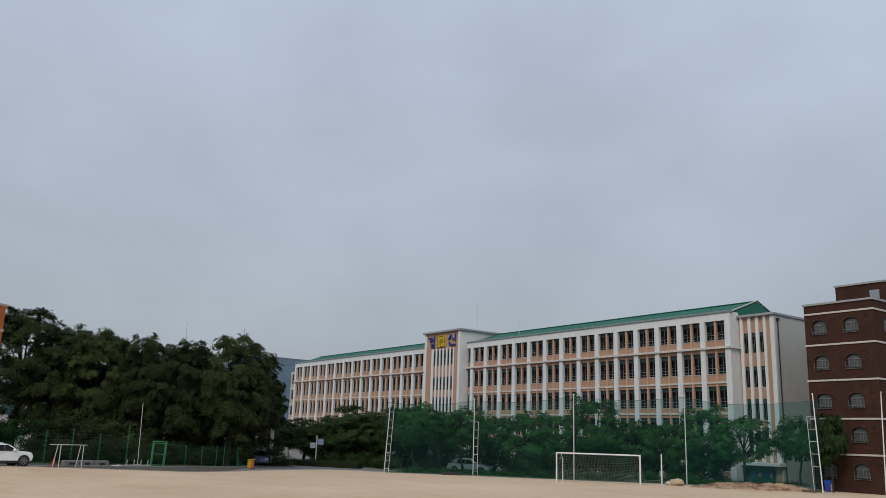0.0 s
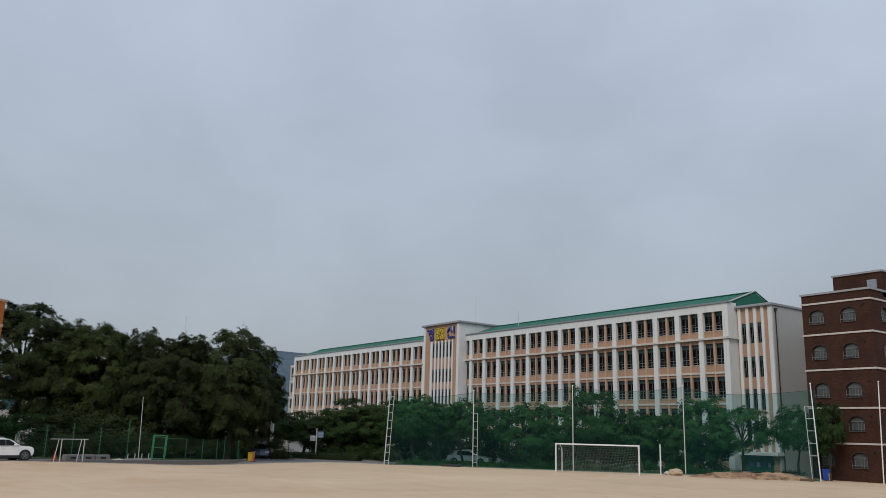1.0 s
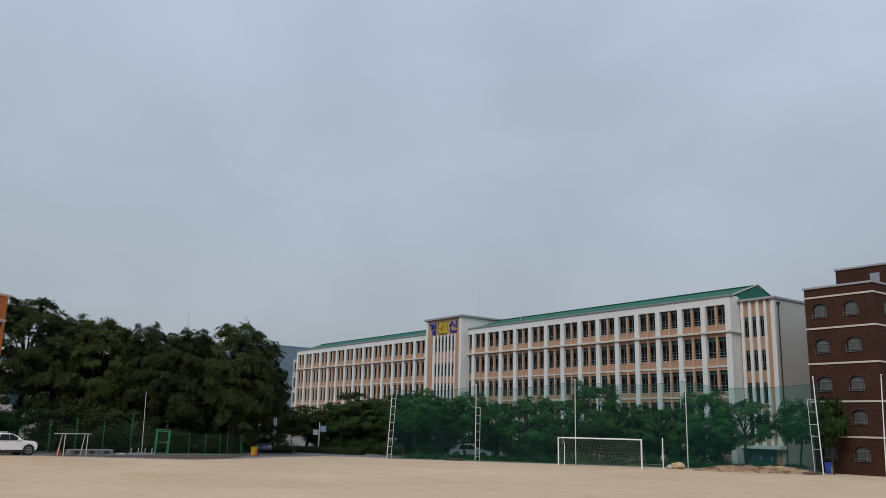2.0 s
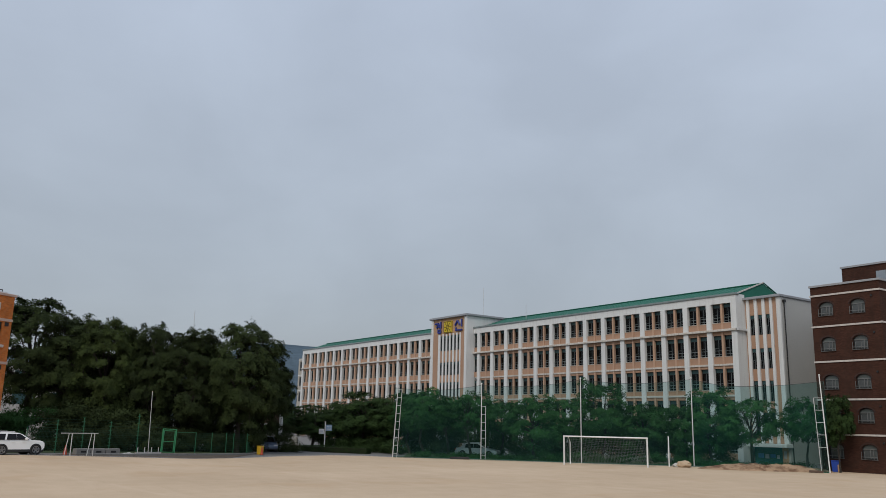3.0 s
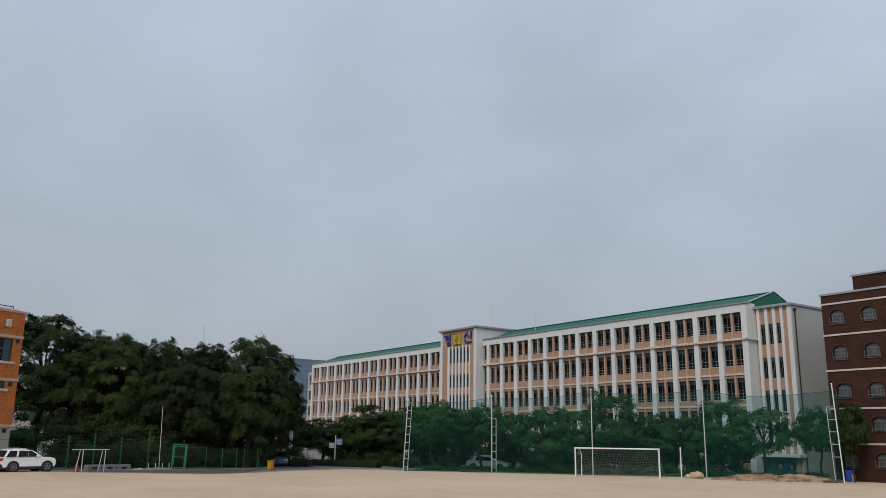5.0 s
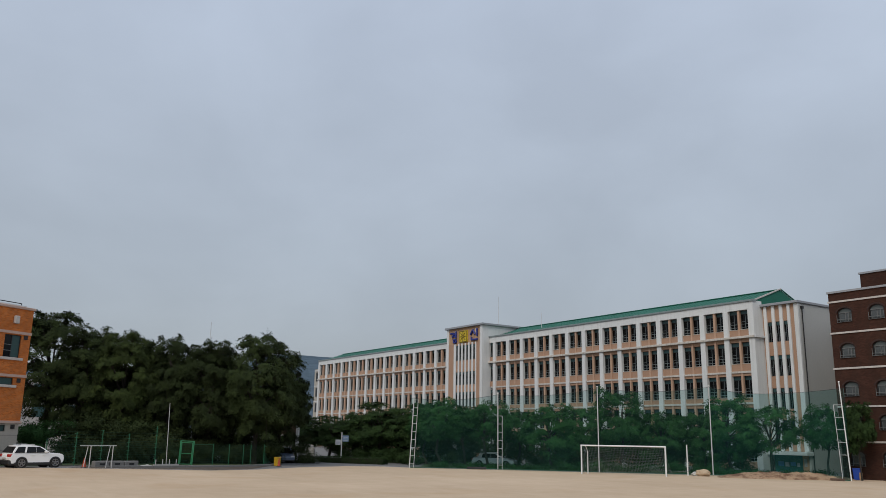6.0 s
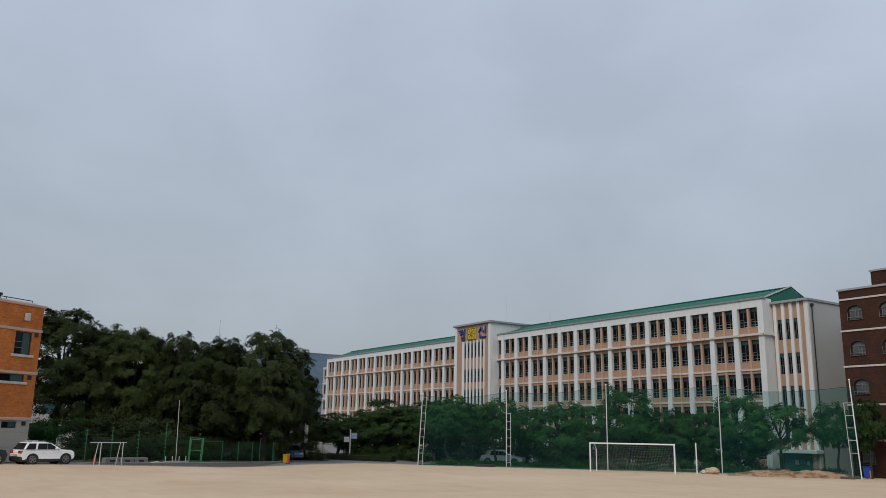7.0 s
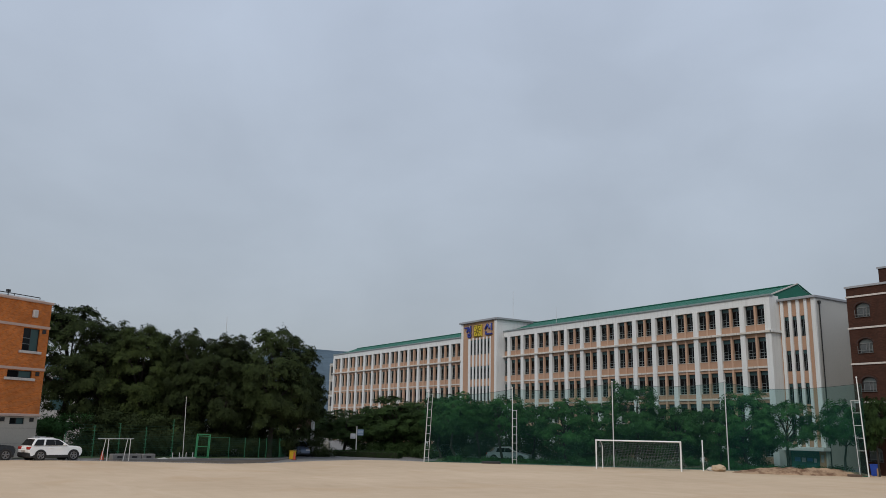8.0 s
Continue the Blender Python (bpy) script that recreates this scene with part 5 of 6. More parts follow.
    for i in range(7):
        f = i / 6
        x, y = -89.5 + 12.5 * f + random.uniform(-0.4, 0.4), 49.0 + 5.0 * f + random.uniform(-0.4, 0.4)
        blobs = [((random.uniform(-1.8, 1.8), random.uniform(-0.9, 0.9), random.uniform(0.3, 3.0)), random.uniform(0.7, 1.1)) for _ in range(15)]
        build_shrub("shrub", 240 + i, blobs, 500, 0.11, LEAFHEDGE, x, y, ground_z(x, y), 25, "dense evergreen shrub behind the front lawn", "shrub", "shrubs behind the lawn")
    blobs = [((random.uniform(-1, 1) * (0.9 - 0.3 * k), random.uniform(-1, 1) * (0.9 - 0.3 * k), 0.4 + k * 0.9), 0.75 - 0.17 * k) for k in range(3) for _ in range(5)]
    build_shrub("conifer", 190, [((a * 1.35, b2 * 1.35, z0 * 1.1), r0 * 1.25) for (a, b2, z0), r0 in blobs], 700, 0.1, LEAF, -79.4, 37.5, ground_z(-79.4, 37.5), 0, "dark conical evergreen beside the road", "conifer")
    rz = math.degrees(math.atan2(45.4 - 40.9, -76.2 + 82.4))
    build_hedge("hedge", 7, 7.6, 1.3, 0.66, -79.3, 43.2, ground_z(-79.3, 43.2), rz, "low clipped dark green hedge beside the road")


plant_shrubs()


# ---- the net behind the goal ----
POSTS = [(-68.17, 43.3, 6.7), (-63.5, 50.35, 7.15), (-55.5, 55.8, 7.7), (-48.55, 63.0, 7.87), (-37.5, 66.0, 7.9)]
LEAN = {0: 0.35, 4: -0.3}       # metres at the top, along the net
LADDERS = {0: 6.4, 1: 5.0, 4: 6.05}


def build_net():
    for i, (x, y, h) in enumerate(POSTS):
        z = ground_z(x, y)
        p = thing("net_post", x, y, z, 35, "tall galvanised steel post holding the green net", "post", "net posts")
        part("pole", tubes([((0, 0, -0.1), (LEAN.get(i, 0), 0, h), 0.048, 0.042)], 10), GALV if i != 4 else GOALWHITE, p)
        part("cap", tubes([((LEAN.get(i, 0), 0, h), (LEAN.get(i, 0), 0, h + 0.08), 0.08, 0.05)], 10), GOALWHITE, p)
        if i in LADDERS:
            top = LADDERS[i]
            side = 0.42 if i < 2 else -0.62
            lad = part("ladder", tubes([((side, 0.05, 0), (side + LEAN.get(i, 0) * top / h, 0.05, top), 0.026)], 8), GALV, p)
            n = 4 if i == 4 else int(top / 0.8)
            for k in range(n + 1):
                zz = top - k * (1.0 if i == 4 else (top - 0.4) / n)
                part("rung", tubes([((LEAN.get(i, 0) * zz / h, 0.03, zz), (side + LEAN.get(i, 0) * zz / h, 0.05, zz), 0.02)], 6), GALV, lad)
    # sagging panels between the posts
    for (xa, ya, ha), (xb, yb, hb) in zip(POSTS, POSTS[1:]):
        d = Vector((xb - xa, yb - ya))
        n = thing("net", xa, ya, ground_z(xa, ya), math.degrees(math.atan2(d.y, d.x)), "dark green ball-stop netting between steel posts", "net", "net panels")
        L = d.length
        cols, rows = 24, 14
        bm = bmesh.new()
        grid = []
        for i in range(cols + 1):
            u = i / cols
            top = ha + (hb - ha) * u - (0.12 if hb < 7.9 else 0.12 + 0.36 * min(1, u * 4)) - 1.0 * 0.35 * math.sin(math.pi * u)
            col = []
            for j in range(rows + 1):
                w = j / rows
                col.append(bm.verts.new((u * L, 0.10 + 0.14 * math.sin(math.pi * u) * math.sin(math.pi * w) + 0.04 * math.sin(9 * u + 5 * w), 0.03 + (top - 0.03) * w)))
            grid.append(col)
        for i in range(cols):
            for j in range(rows):
                bm.faces.new((grid[i][j], grid[i + 1][j], grid[i + 1][j + 1], grid[i][j + 1]))
        tops = [g[-1].co.copy() for g in grid]
        part("netting", bm, NETDENSE if xb > -40 else NETGREEN, n, smooth=True)
        bm = bmesh.new()
        for a, b in zip(tops, tops[1:]):
            tube(bm, a, b, 0.016, n=5, caps=False)
        part("head_rope", bm, FRAME, n)
        part("foot_strip", boxes((0.1, L - 0.1, 0.05, 0.07, 0.0, 0.1)), NETFOOT, n, "green strip along the foot")
    x, y = -33.74, 68.6
    lamp = thing("pipe_post", x, y, 0, 0, "tall pale steel post before the brick building", "post")
    part("pole", tubes([((0, 0, -0.1), (0.26, 0, 8.0), 0.048, 0.042)], 10), GOALWHITE, lamp)
    part("arm", tubes([((0.26, 0, 8.0), (0.3, -0.1, 8.12), 0.05), ((0.3, -0.1, 8.12), (0.45, -0.3, 8.1), 0.042)], 8), GOALWHITE, lamp)


build_net()


# ---- goals ----
def build_goal():
    a, b = Vector((-53.3, 51.5)), Vector((-47.75, 55.85))
    d = (b - a).normalized()
    g = thing("football_goal", a.x, a.y, 0, math.degrees(math.atan2(d.y, d.x)), "full-size white football goal with a slack net", "goal")
    W, H, r = (b - a).length, 2.44, 0.06
    for x in (0, W):
        part("upright", tubes([((x, 0, -0.05), (x, 0, H + r), r)], 12), GOALWHITE, g)
    part("crossbar", tubes([((-r, 0, H), (W + r, 0, H), r)], 12), GOALWHITE, g)
    for x in (0.35, W - 0.1):
        part("stay", tubes([((x, 1.35, -0.05), (x, 1.35, 1.95), 0.045)], 8), GOALWHITE, g)
        part("stay_arm", tubes([((x, 0.02, H), (x, 1.35, 1.95), 0.03)], 8), GOALWHITE, g)
    # cords: the back hangs in a curve from the crossbar to the ground behind
    def back(u, w):
        depth = 0.15 + 1.75 * w ** 0.7 + 0.12 * math.sin(5 * u)
        z = (H - 0.03) * (1 - w) - 0.22 * math.sin(math.pi * w) * (0.6 + 0.4 * math.sin(math.pi * u)) + 0.05 * math.sin(9 * u + 4 * w)
        return Vector((W * u + 0.6 * u ** 6 * w ** 2, depth, max(0.01, z)))
    bm = bmesh.new()
    nu, nw = 56, 20
    for i in range(nu + 1):
        for j in range(nw):
            tube(bm, back(i / nu, j / nw), back(i / nu, (j + 1) / nw), 0.0048, n=3, caps=False)
    for j in range(nw + 1):
        for i in range(nu):
            tube(bm, back(i / nu, j / nw), back((i + 1) / nu, j / nw), 0.0048, n=3, caps=False)
    for x, u in ((0.0, 0.0), (W, 1.0)):
        for j in range(1, 12):
            zz = H * j / 12
            w = 1 - zz / H
            end = back(u, w)
            tube(bm, (x, 0.02, zz), end, 0.0048, n=3, caps=False)
        for k in range(1, 7):
            f = k / 7
            tube(bm, (x, f * 1.9, 0.01), (x, f * 1.9 * 0.55, H * (1 - f * 0.75)), 0.0048, n=3, caps=False)
    part("net", bm, CORD, g, "slack grey goal net")
    part("guy_rope", tubes([((W + 0.55, 1.85, 0.35), (W + 1.75, 1.6, 0.42), 0.012)], 5), CORD, g)


build_goal()


def build_small_things():
    # a bare stake beside the goal
    s = thing("stake", -48.0, 58.9, 0, 0, "upright white metal stake stuck in the sand", "stake")
    part("pole", tubes([((0, 0, -0.1), (0, 0, 2.62), 0.05)], 10), GOALWHITE, s)
    # boulder
    rng = np.random.default_rng(3)
    rk = thing("rock", -47.2, 59.9, 0, 25, "buff boulder lying by the net", "rock")
    for k, (cx, cy, sx, sy, sz) in enumerate(((0, 0, 0.62, 0.4, 0.5), (-0.62, 0.1, 0.42, 0.34, 0.3))):
        bm = bmesh.new()
        bmesh.ops.create_icosphere(bm, subdivisions=3, radius=1.0)
        for v in bm.verts:
            n = 1 + 0.34 * noise.noise(v.co * 1.4 + Vector((k * 5, 0, 3))) + 0.16 * noise.noise(v.co * 3.6)
            v.co = Vector((cx + v.co.x * sx * n, cy + v.co.y * sy * n, sz * 0.55 + v.co.z * sz * 0.62 * n))
        part("boulder" if k == 0 else "wrapping", bm, ROCK if k == 0 else TARP, rk, "" if k == 0 else "crumpled white sheeting")
    # heap of dug earth along the net's end
    bm = bmesh.new()
    L, n, m = 11.0, 110, 22
    grid = []
    for i in range(n + 1):
        u = i / n
        env = math.sin(math.pi * u) ** 0.55
        row = []
        for j in range(m + 1):
            w = j / m
            h = 0.60 * env * math.sin(math.pi * w) ** 0.9 * (0.88 + 0.28 * noise.noise((u * 5, w * 2, 1)) + 0.22 * noise.noise((u * 13, w * 5, 4)) + 0.11 * noise.noise((u * 60, w * 16, 7)))
            row.append(bm.verts.new((u * L, (w - 0.5) * 3.0 * (0.4 + 0.6 * env), max(0, h) - 0.02)))
        grid.append(row)
    for i in range(n):
        for j in range(m):
            bm.faces.new((grid[i][j], grid[i + 1][j], grid[i + 1][j + 1], grid[i][j + 1]))
    me = finish("earth_mound", bm, SOIL)
    mo = new("earth_mound", me)
    mo.matrix_basis = pose(-45.6, 59.6, 0.02, 0, 0, math.degrees(math.atan2(66.4 - 59.6, -39.0 + 45.6)))
    tagged(mo, "long low heap of brown excavated earth", "mound")
    # board at the foot of the last post
    p = thing("plank", -38.1, 65.05, 0.02, 20, "dark board lying by the post", "plank")
    part("board", boxes((-0.55, 0.5, -0.15, 0.15, 0.0, 0.2), bevel=0.03), BROWNPANEL, p)
    p = thing("drain_box", -63.6, 47.9, 0.02, 50, "low dark box on the ground by the net", "box")
    part("body", boxes((-0.9, 0.9, -0.25, 0.25, 0, 0.22), bevel=0.04), TRIM, p)
    # blue wheeled bin by the brick building
    b = thing("wheelie_bin", -38.22, 68.23, 0, 25, "blue plastic wheeled bin beside the brick building", "bin")
    bm = bmesh.new()
    lo = [bm.verts.new(c) for c in ((-0.27, -0.3, 0.06), (0.27, -0.3, 0.06), (0.27, 0.3, 0.06), (-0.27, 0.3, 0.06))]
    hi = [bm.verts.new(c) for c in ((-0.32, -0.38, 0.9), (0.32, -0.38, 0.9), (0.32, 0.34, 0.9), (-0.32, 0.34, 0.9))]
    bm.faces.new(lo[::-1])
    bm.faces.new(hi)
    for i in range(4):
        bm.faces.new((lo[i], lo[(i + 1) % 4], hi[(i + 1) % 4], hi[i]))
    part("body", bm, BINBLUE, b)
    part("lid", boxes((-0.35, 0.35, -0.41, 0.39, 0.9, 0.98), bevel=0.03), BINBLUE, b)
    for s in (-1, 1):
        part("wheel", tubes([((s * 0.3, 0.36, 0.1), (s * 0.37, 0.36, 0.1), 0.1)], 12), RUBBER, b)
    st = thing("sack", -37.78, 67.95, 0, 10, "narrow brown sack standing beside the blue bin", "sack")
    part("body", boxes((-0.12, 0.12, -0.12, 0.12, 0, 0.66), bevel=0.06), PANEL, st)

    # yellow grit bin and cones at the corner of the drive
    gx, gy = -73.0, 31.9
    b = thing("grit_bin", gx, gy, ground_z(gx, gy), 20, "yellow plastic bin standing by the fence corner", "bin")
    part("body", boxes((-0.24, 0.24, -0.22, 0.22, 0, 0.7), bevel=0.04), BINYELLOW, b)
    part("lid", boxes((-0.27, 0.27, -0.25, 0.25, 0.7, 0.8), bevel=0.04), BINYELLOW, b)

    def cone(x, y, label):
        c = thing("traffic_cone", x, y, ground_z(x, y) + 0.02, 0, label, "cone", "traffic cones")
        part("foot", boxes((-0.19, 0.19, -0.19, 0.19, 0, 0.04), bevel=0.01), TRIM, c)
        part("cone", tubes([((0, 0, 0.04), (0, 0, 0.7), 0.15, 0.03)], 14), CONERED, c)
        part("band", tubes([((0, 0, 0.38), (0, 0, 0.5), 0.085, 0.065)], 14), BAND, c)
    cone(-71.9, 31.6, "small orange traffic cone beside the yellow bin")
    cone(-66.3, 13.75, "small red traffic cone beside the low frame")

    # low tubular frame
    ax, ay, bx, by = -65.3, 13.85, -65.75, 15.6
    rz = math.degrees(math.atan2(by - ay, bx - ax))
    f = thing("small_goal", ax, ay, ground_z(ax, ay), rz, "small bare white tubular goal frame", "goal")
    W, H = math.hypot(bx - ax, by - ay), 1.62
    part("crossbar", tubes([((-0.78, 0, H), (W + 0.22, 0, H), 0.022)], 8), GALV, f)
    for x in (0.05, W - 0.05):
        part("upright", tubes([((x, 0, 0), (x, 0, H), 0.03)], 8), GALV, f)
        part("back_leg", tubes([((x - 0.3, 0.3, 0), (x - 0.2, 0.05, H - 0.02), 0.026)], 8), GALV, f)
    # concrete blocks in a row
    for i in range(3):
        t = i / 2
        x, y = -67.48 - 0.85 * t, 15.15 + 2.38 * t
        c = thing("concrete_block", x, y, ground_z(x, y), math.degrees(math.atan2(2.75, -1.0)), "grey concrete barrier block with a dark slot", "block", "concrete blocks in a row")
        part("body", boxes((-0.6, 0.6, -0.25, 0.25, 0, 0.46), bevel=0.04), BARRIER, c)
        part("slot", boxes((-0.22, 0.22, -0.265, -0.24, 0.16, 0.3)), FRAME, c)
        part("slot", boxes((-0.22, 0.22, 0.24, 0.265, 0.16, 0.3)), FRAME, c)
    # a crumpled white sheet
    bm = bmesh.new()
    g = [[bm.verts.new((u / 8 * 1.5, v / 5 * 0.8, 0.03 + 0.16 * max(0, math.sin(math.pi * u / 8)) * math.sin(math.pi * v / 5) * (0.8 + 0.6 * noise.noise((u * 0.7, v * 0.9, 2))))) for v in range(6)] for u in range(9)]
    for u in range(8):
        for v in range(5):
            bm.faces.new((g[u][v], g[u + 1][v], g[u + 1][v + 1], g[u][v + 1]))
    me = finish("ground_sheet", bm, TARP, True)
    o = new("ground_sheet", me)
    o.matrix_basis = pose(-67.9, 18.2, ground_z(-67.9, 18.2) + 0.02, 0, 0, 105)
    tagged(o, "crumpled white sheet lying on the ground", "sheet")
    # flagless pole on a footing, and low bars beside it
    x, y = -70.32, 20.93
    p = thing("flagpole", x, y, ground_z(x, y), 0, "thin grey pole on a round footing", "pole")
    part("pole", tubes([((0, 0, 0.1), (0.11, -0.14, 5.1), 0.03, 0.022)], 8), GALV, p)
    part("footing", tubes([((0, 0, -0.02), (0, 0, 0.16), 0.28, 0.22)], 14), CONCRETE, p)
    r = thing("low_rail", -69.3, 19.7, ground_z(-69.3, 19.7), 105, "low steel rail with short posts", "rail")
    part("beam", boxes((-0.1, 2.2, -0.08, 0.08, 0.05, 0.16)), CONCRETE, r)
    for k in range(4):
        part("stub", tubes([((0.1 + k * 0.62, 0, 0), (0.1 + k * 0.62, 0, 0.55), 0.03)], 6), GALV, r)


build_small_things()


# ---- green steel fence ----
SPIKE = finish("spike", boxes((-0.17, 0.07, -0.06, -0.03, 0, 0.035)), POSTGREEN)


def build_fence():
    A, B = Vector((-69.0, 11.5)), Vector((-73.6, 30.8))
    d = (B - A).normalized()
    rz = math.degrees(math.atan2(d.y, d.x))
    total = (B - A).length
    stops = [0.0, 0.112, 0.216, 0.329, 0.45, 0.562, 0.625, 0.727, 0.81, 0.886, 0.926, 1.0]
    tall = {1: 2.5, 2: 2.7, 3: 2.5, 4: 3.2}
    rng = random.Random(4)

    def post(parent, x, h, spikes):
        p = part("post", boxes((x - 0.025, x + 0.025, -0.025, 0.025, 0, h)), POSTGREEN, parent)
        if spikes:
            for k in range(int(h / 0.3)):
                part("spike", SPIKE, None, p, at=(x, 0, 0.25 + k * 0.3 + rng.uniform(-0.04, 0.04)))

    def panel(parent, x0, x1, z0, z1, step=0.18, wire=0.012, mat=FENCEMESH):
        bm = bmesh.new()
        z = z0
        while z < z1:
            box(bm, x0, x1, -0.006, 0.006, z, z + wire)
            z += step
        x = x0
        while x < x1:
            box(bm, x - wire / 3, x + wire / 3, -0.004, 0.004, z0, z1)
            x += 0.1
        part("mesh_panel", bm, mat, parent)
    for i, (s0, s1) in enumerate(zip(stops, stops[1:])):
        o = A + d * total * s0
        L = total * (s1 - s0)
        z = ground_z(o.x, o.y)
        if i == 5:
            g = thing("gate", o.x, o.y, z, rz, "closed bright green steel mesh gate in the fence", "gate")
            g.matrix_basis = pose(o.x, o.y, z, 0, 2.0, rz)
            part("post", boxes((-0.04, 0.04, -0.04, 0.04, 0, 2.0)), GATEGREEN, g)
            part("post", boxes((L - 0.04, L + 0.04, -0.04, 0.04, 0, 2.0)), GATEGREEN, g)
            part("gate_frame", boxes((0.08, 0.13, -0.025, 0.025, 0.1, 1.92), (L - 0.13, L - 0.08, -0.025, 0.025, 0.1, 1.92), (0.13, L - 0.13, -0.025, 0.025, 0.1, 0.15),
                                     (0.13, L - 0.13, -0.025, 0.025, 1.87, 1.92), (0.13, L - 0.13, -0.025, 0.025, 0.98, 1.03)), GATEGREEN, g)
            panel(g, 0.14, L - 0.14, 0.16, 1.86, 0.12)
            part("top_bar", boxes((-0.04, L + 0.04, -0.035, 0.035, 2.0, 2.06)), GATEGREEN, g)
            continue
        f = thing("fence", o.x, o.y, z, rz, "green steel mesh fence panel before dark shrubs", "fence", "fence panels")
        h = 1.75
        post(f, 0.0, tall.get(i, h + 0.1), i in tall)
        if i == len(stops) - 2:
            post(f, L, h + 0.1, False)
        panel(f, 0.05, L - 0.05, 0.12, h)
        if i == 6:
            part("rail", boxes((0.04, L - 0.04, -0.02, 0.02, h, h + 0.04)), FENCEGREEN, f)
        elif i < 6:
            # strands of wire carried up the tall posts
            bm = bmesh.new()
            for k in range(4):
                box(bm, 0.03, L - 0.03, -0.006, 0.006, h + 0.12 + 0.22 * k, h + 0.132 + 0.22 * k)
            part("strand_wire", bm, FENCEMESH, f)
    # the return along the road
    C = Vector((-77.5, 33.1))
    d2 = (C - B).normalized()
    n = 3
    for i in range(n):
        o = B + d2 * (C - B).length * i / n
        L = (C - B).length / n
        f = thing("fence", o.x, o.y, ground_z(o.x, o.y), math.degrees(math.atan2(d2.y, d2.x)), "green steel mesh fence panel along the road", "fence", "fence panels")
        post(f, 0.0 if i else 0.08, 1.85, False)
        panel(f, 0.12, L - 0.05, 0.12, 1.75, 0.06, 0.022, FENCEGREEN)
        part("rail", boxes((0.12, L - 0.04, -0.02, 0.02, 1.75, 1.79)), FENCEGREEN, f)
    # kerb stones along the drive
    us = [(-66.2, 15.2), (-67.6, 20.0), (-69.2, 24.6), (-71.2, 28.6), (-72.8, 31.2), (-76.5, 33.6)]
    k = 0
    kerb = thing("kerb", us[0][0], us[0][1], 0, 0, "row of pale concrete kerb stones along the fence", "kerb", kind="structure")
    for (xa, ya), (xb, yb) in zip(us, us[1:]):
        v = Vector((xb - xa, yb - ya))
        m = max(1, round(v.length / 1.0))
        for j in range(m):
            x, y = xa + v.x * (j + 0.5) / m, ya + v.y * (j + 0.5) / m
            ob = part("kerb_stone", boxes((-v.length / m / 2 + 0.01, v.length / m / 2 - 0.01, -0.09, 0.09, -0.05, 0.17), bevel=0.02), KERB, kerb)
            ob.matrix_basis = pose(x - us[0][0], y - us[0][1], ground_z(x, y), 0, 0, math.degrees(math.atan2(v.y, v.x)))


build_fence()


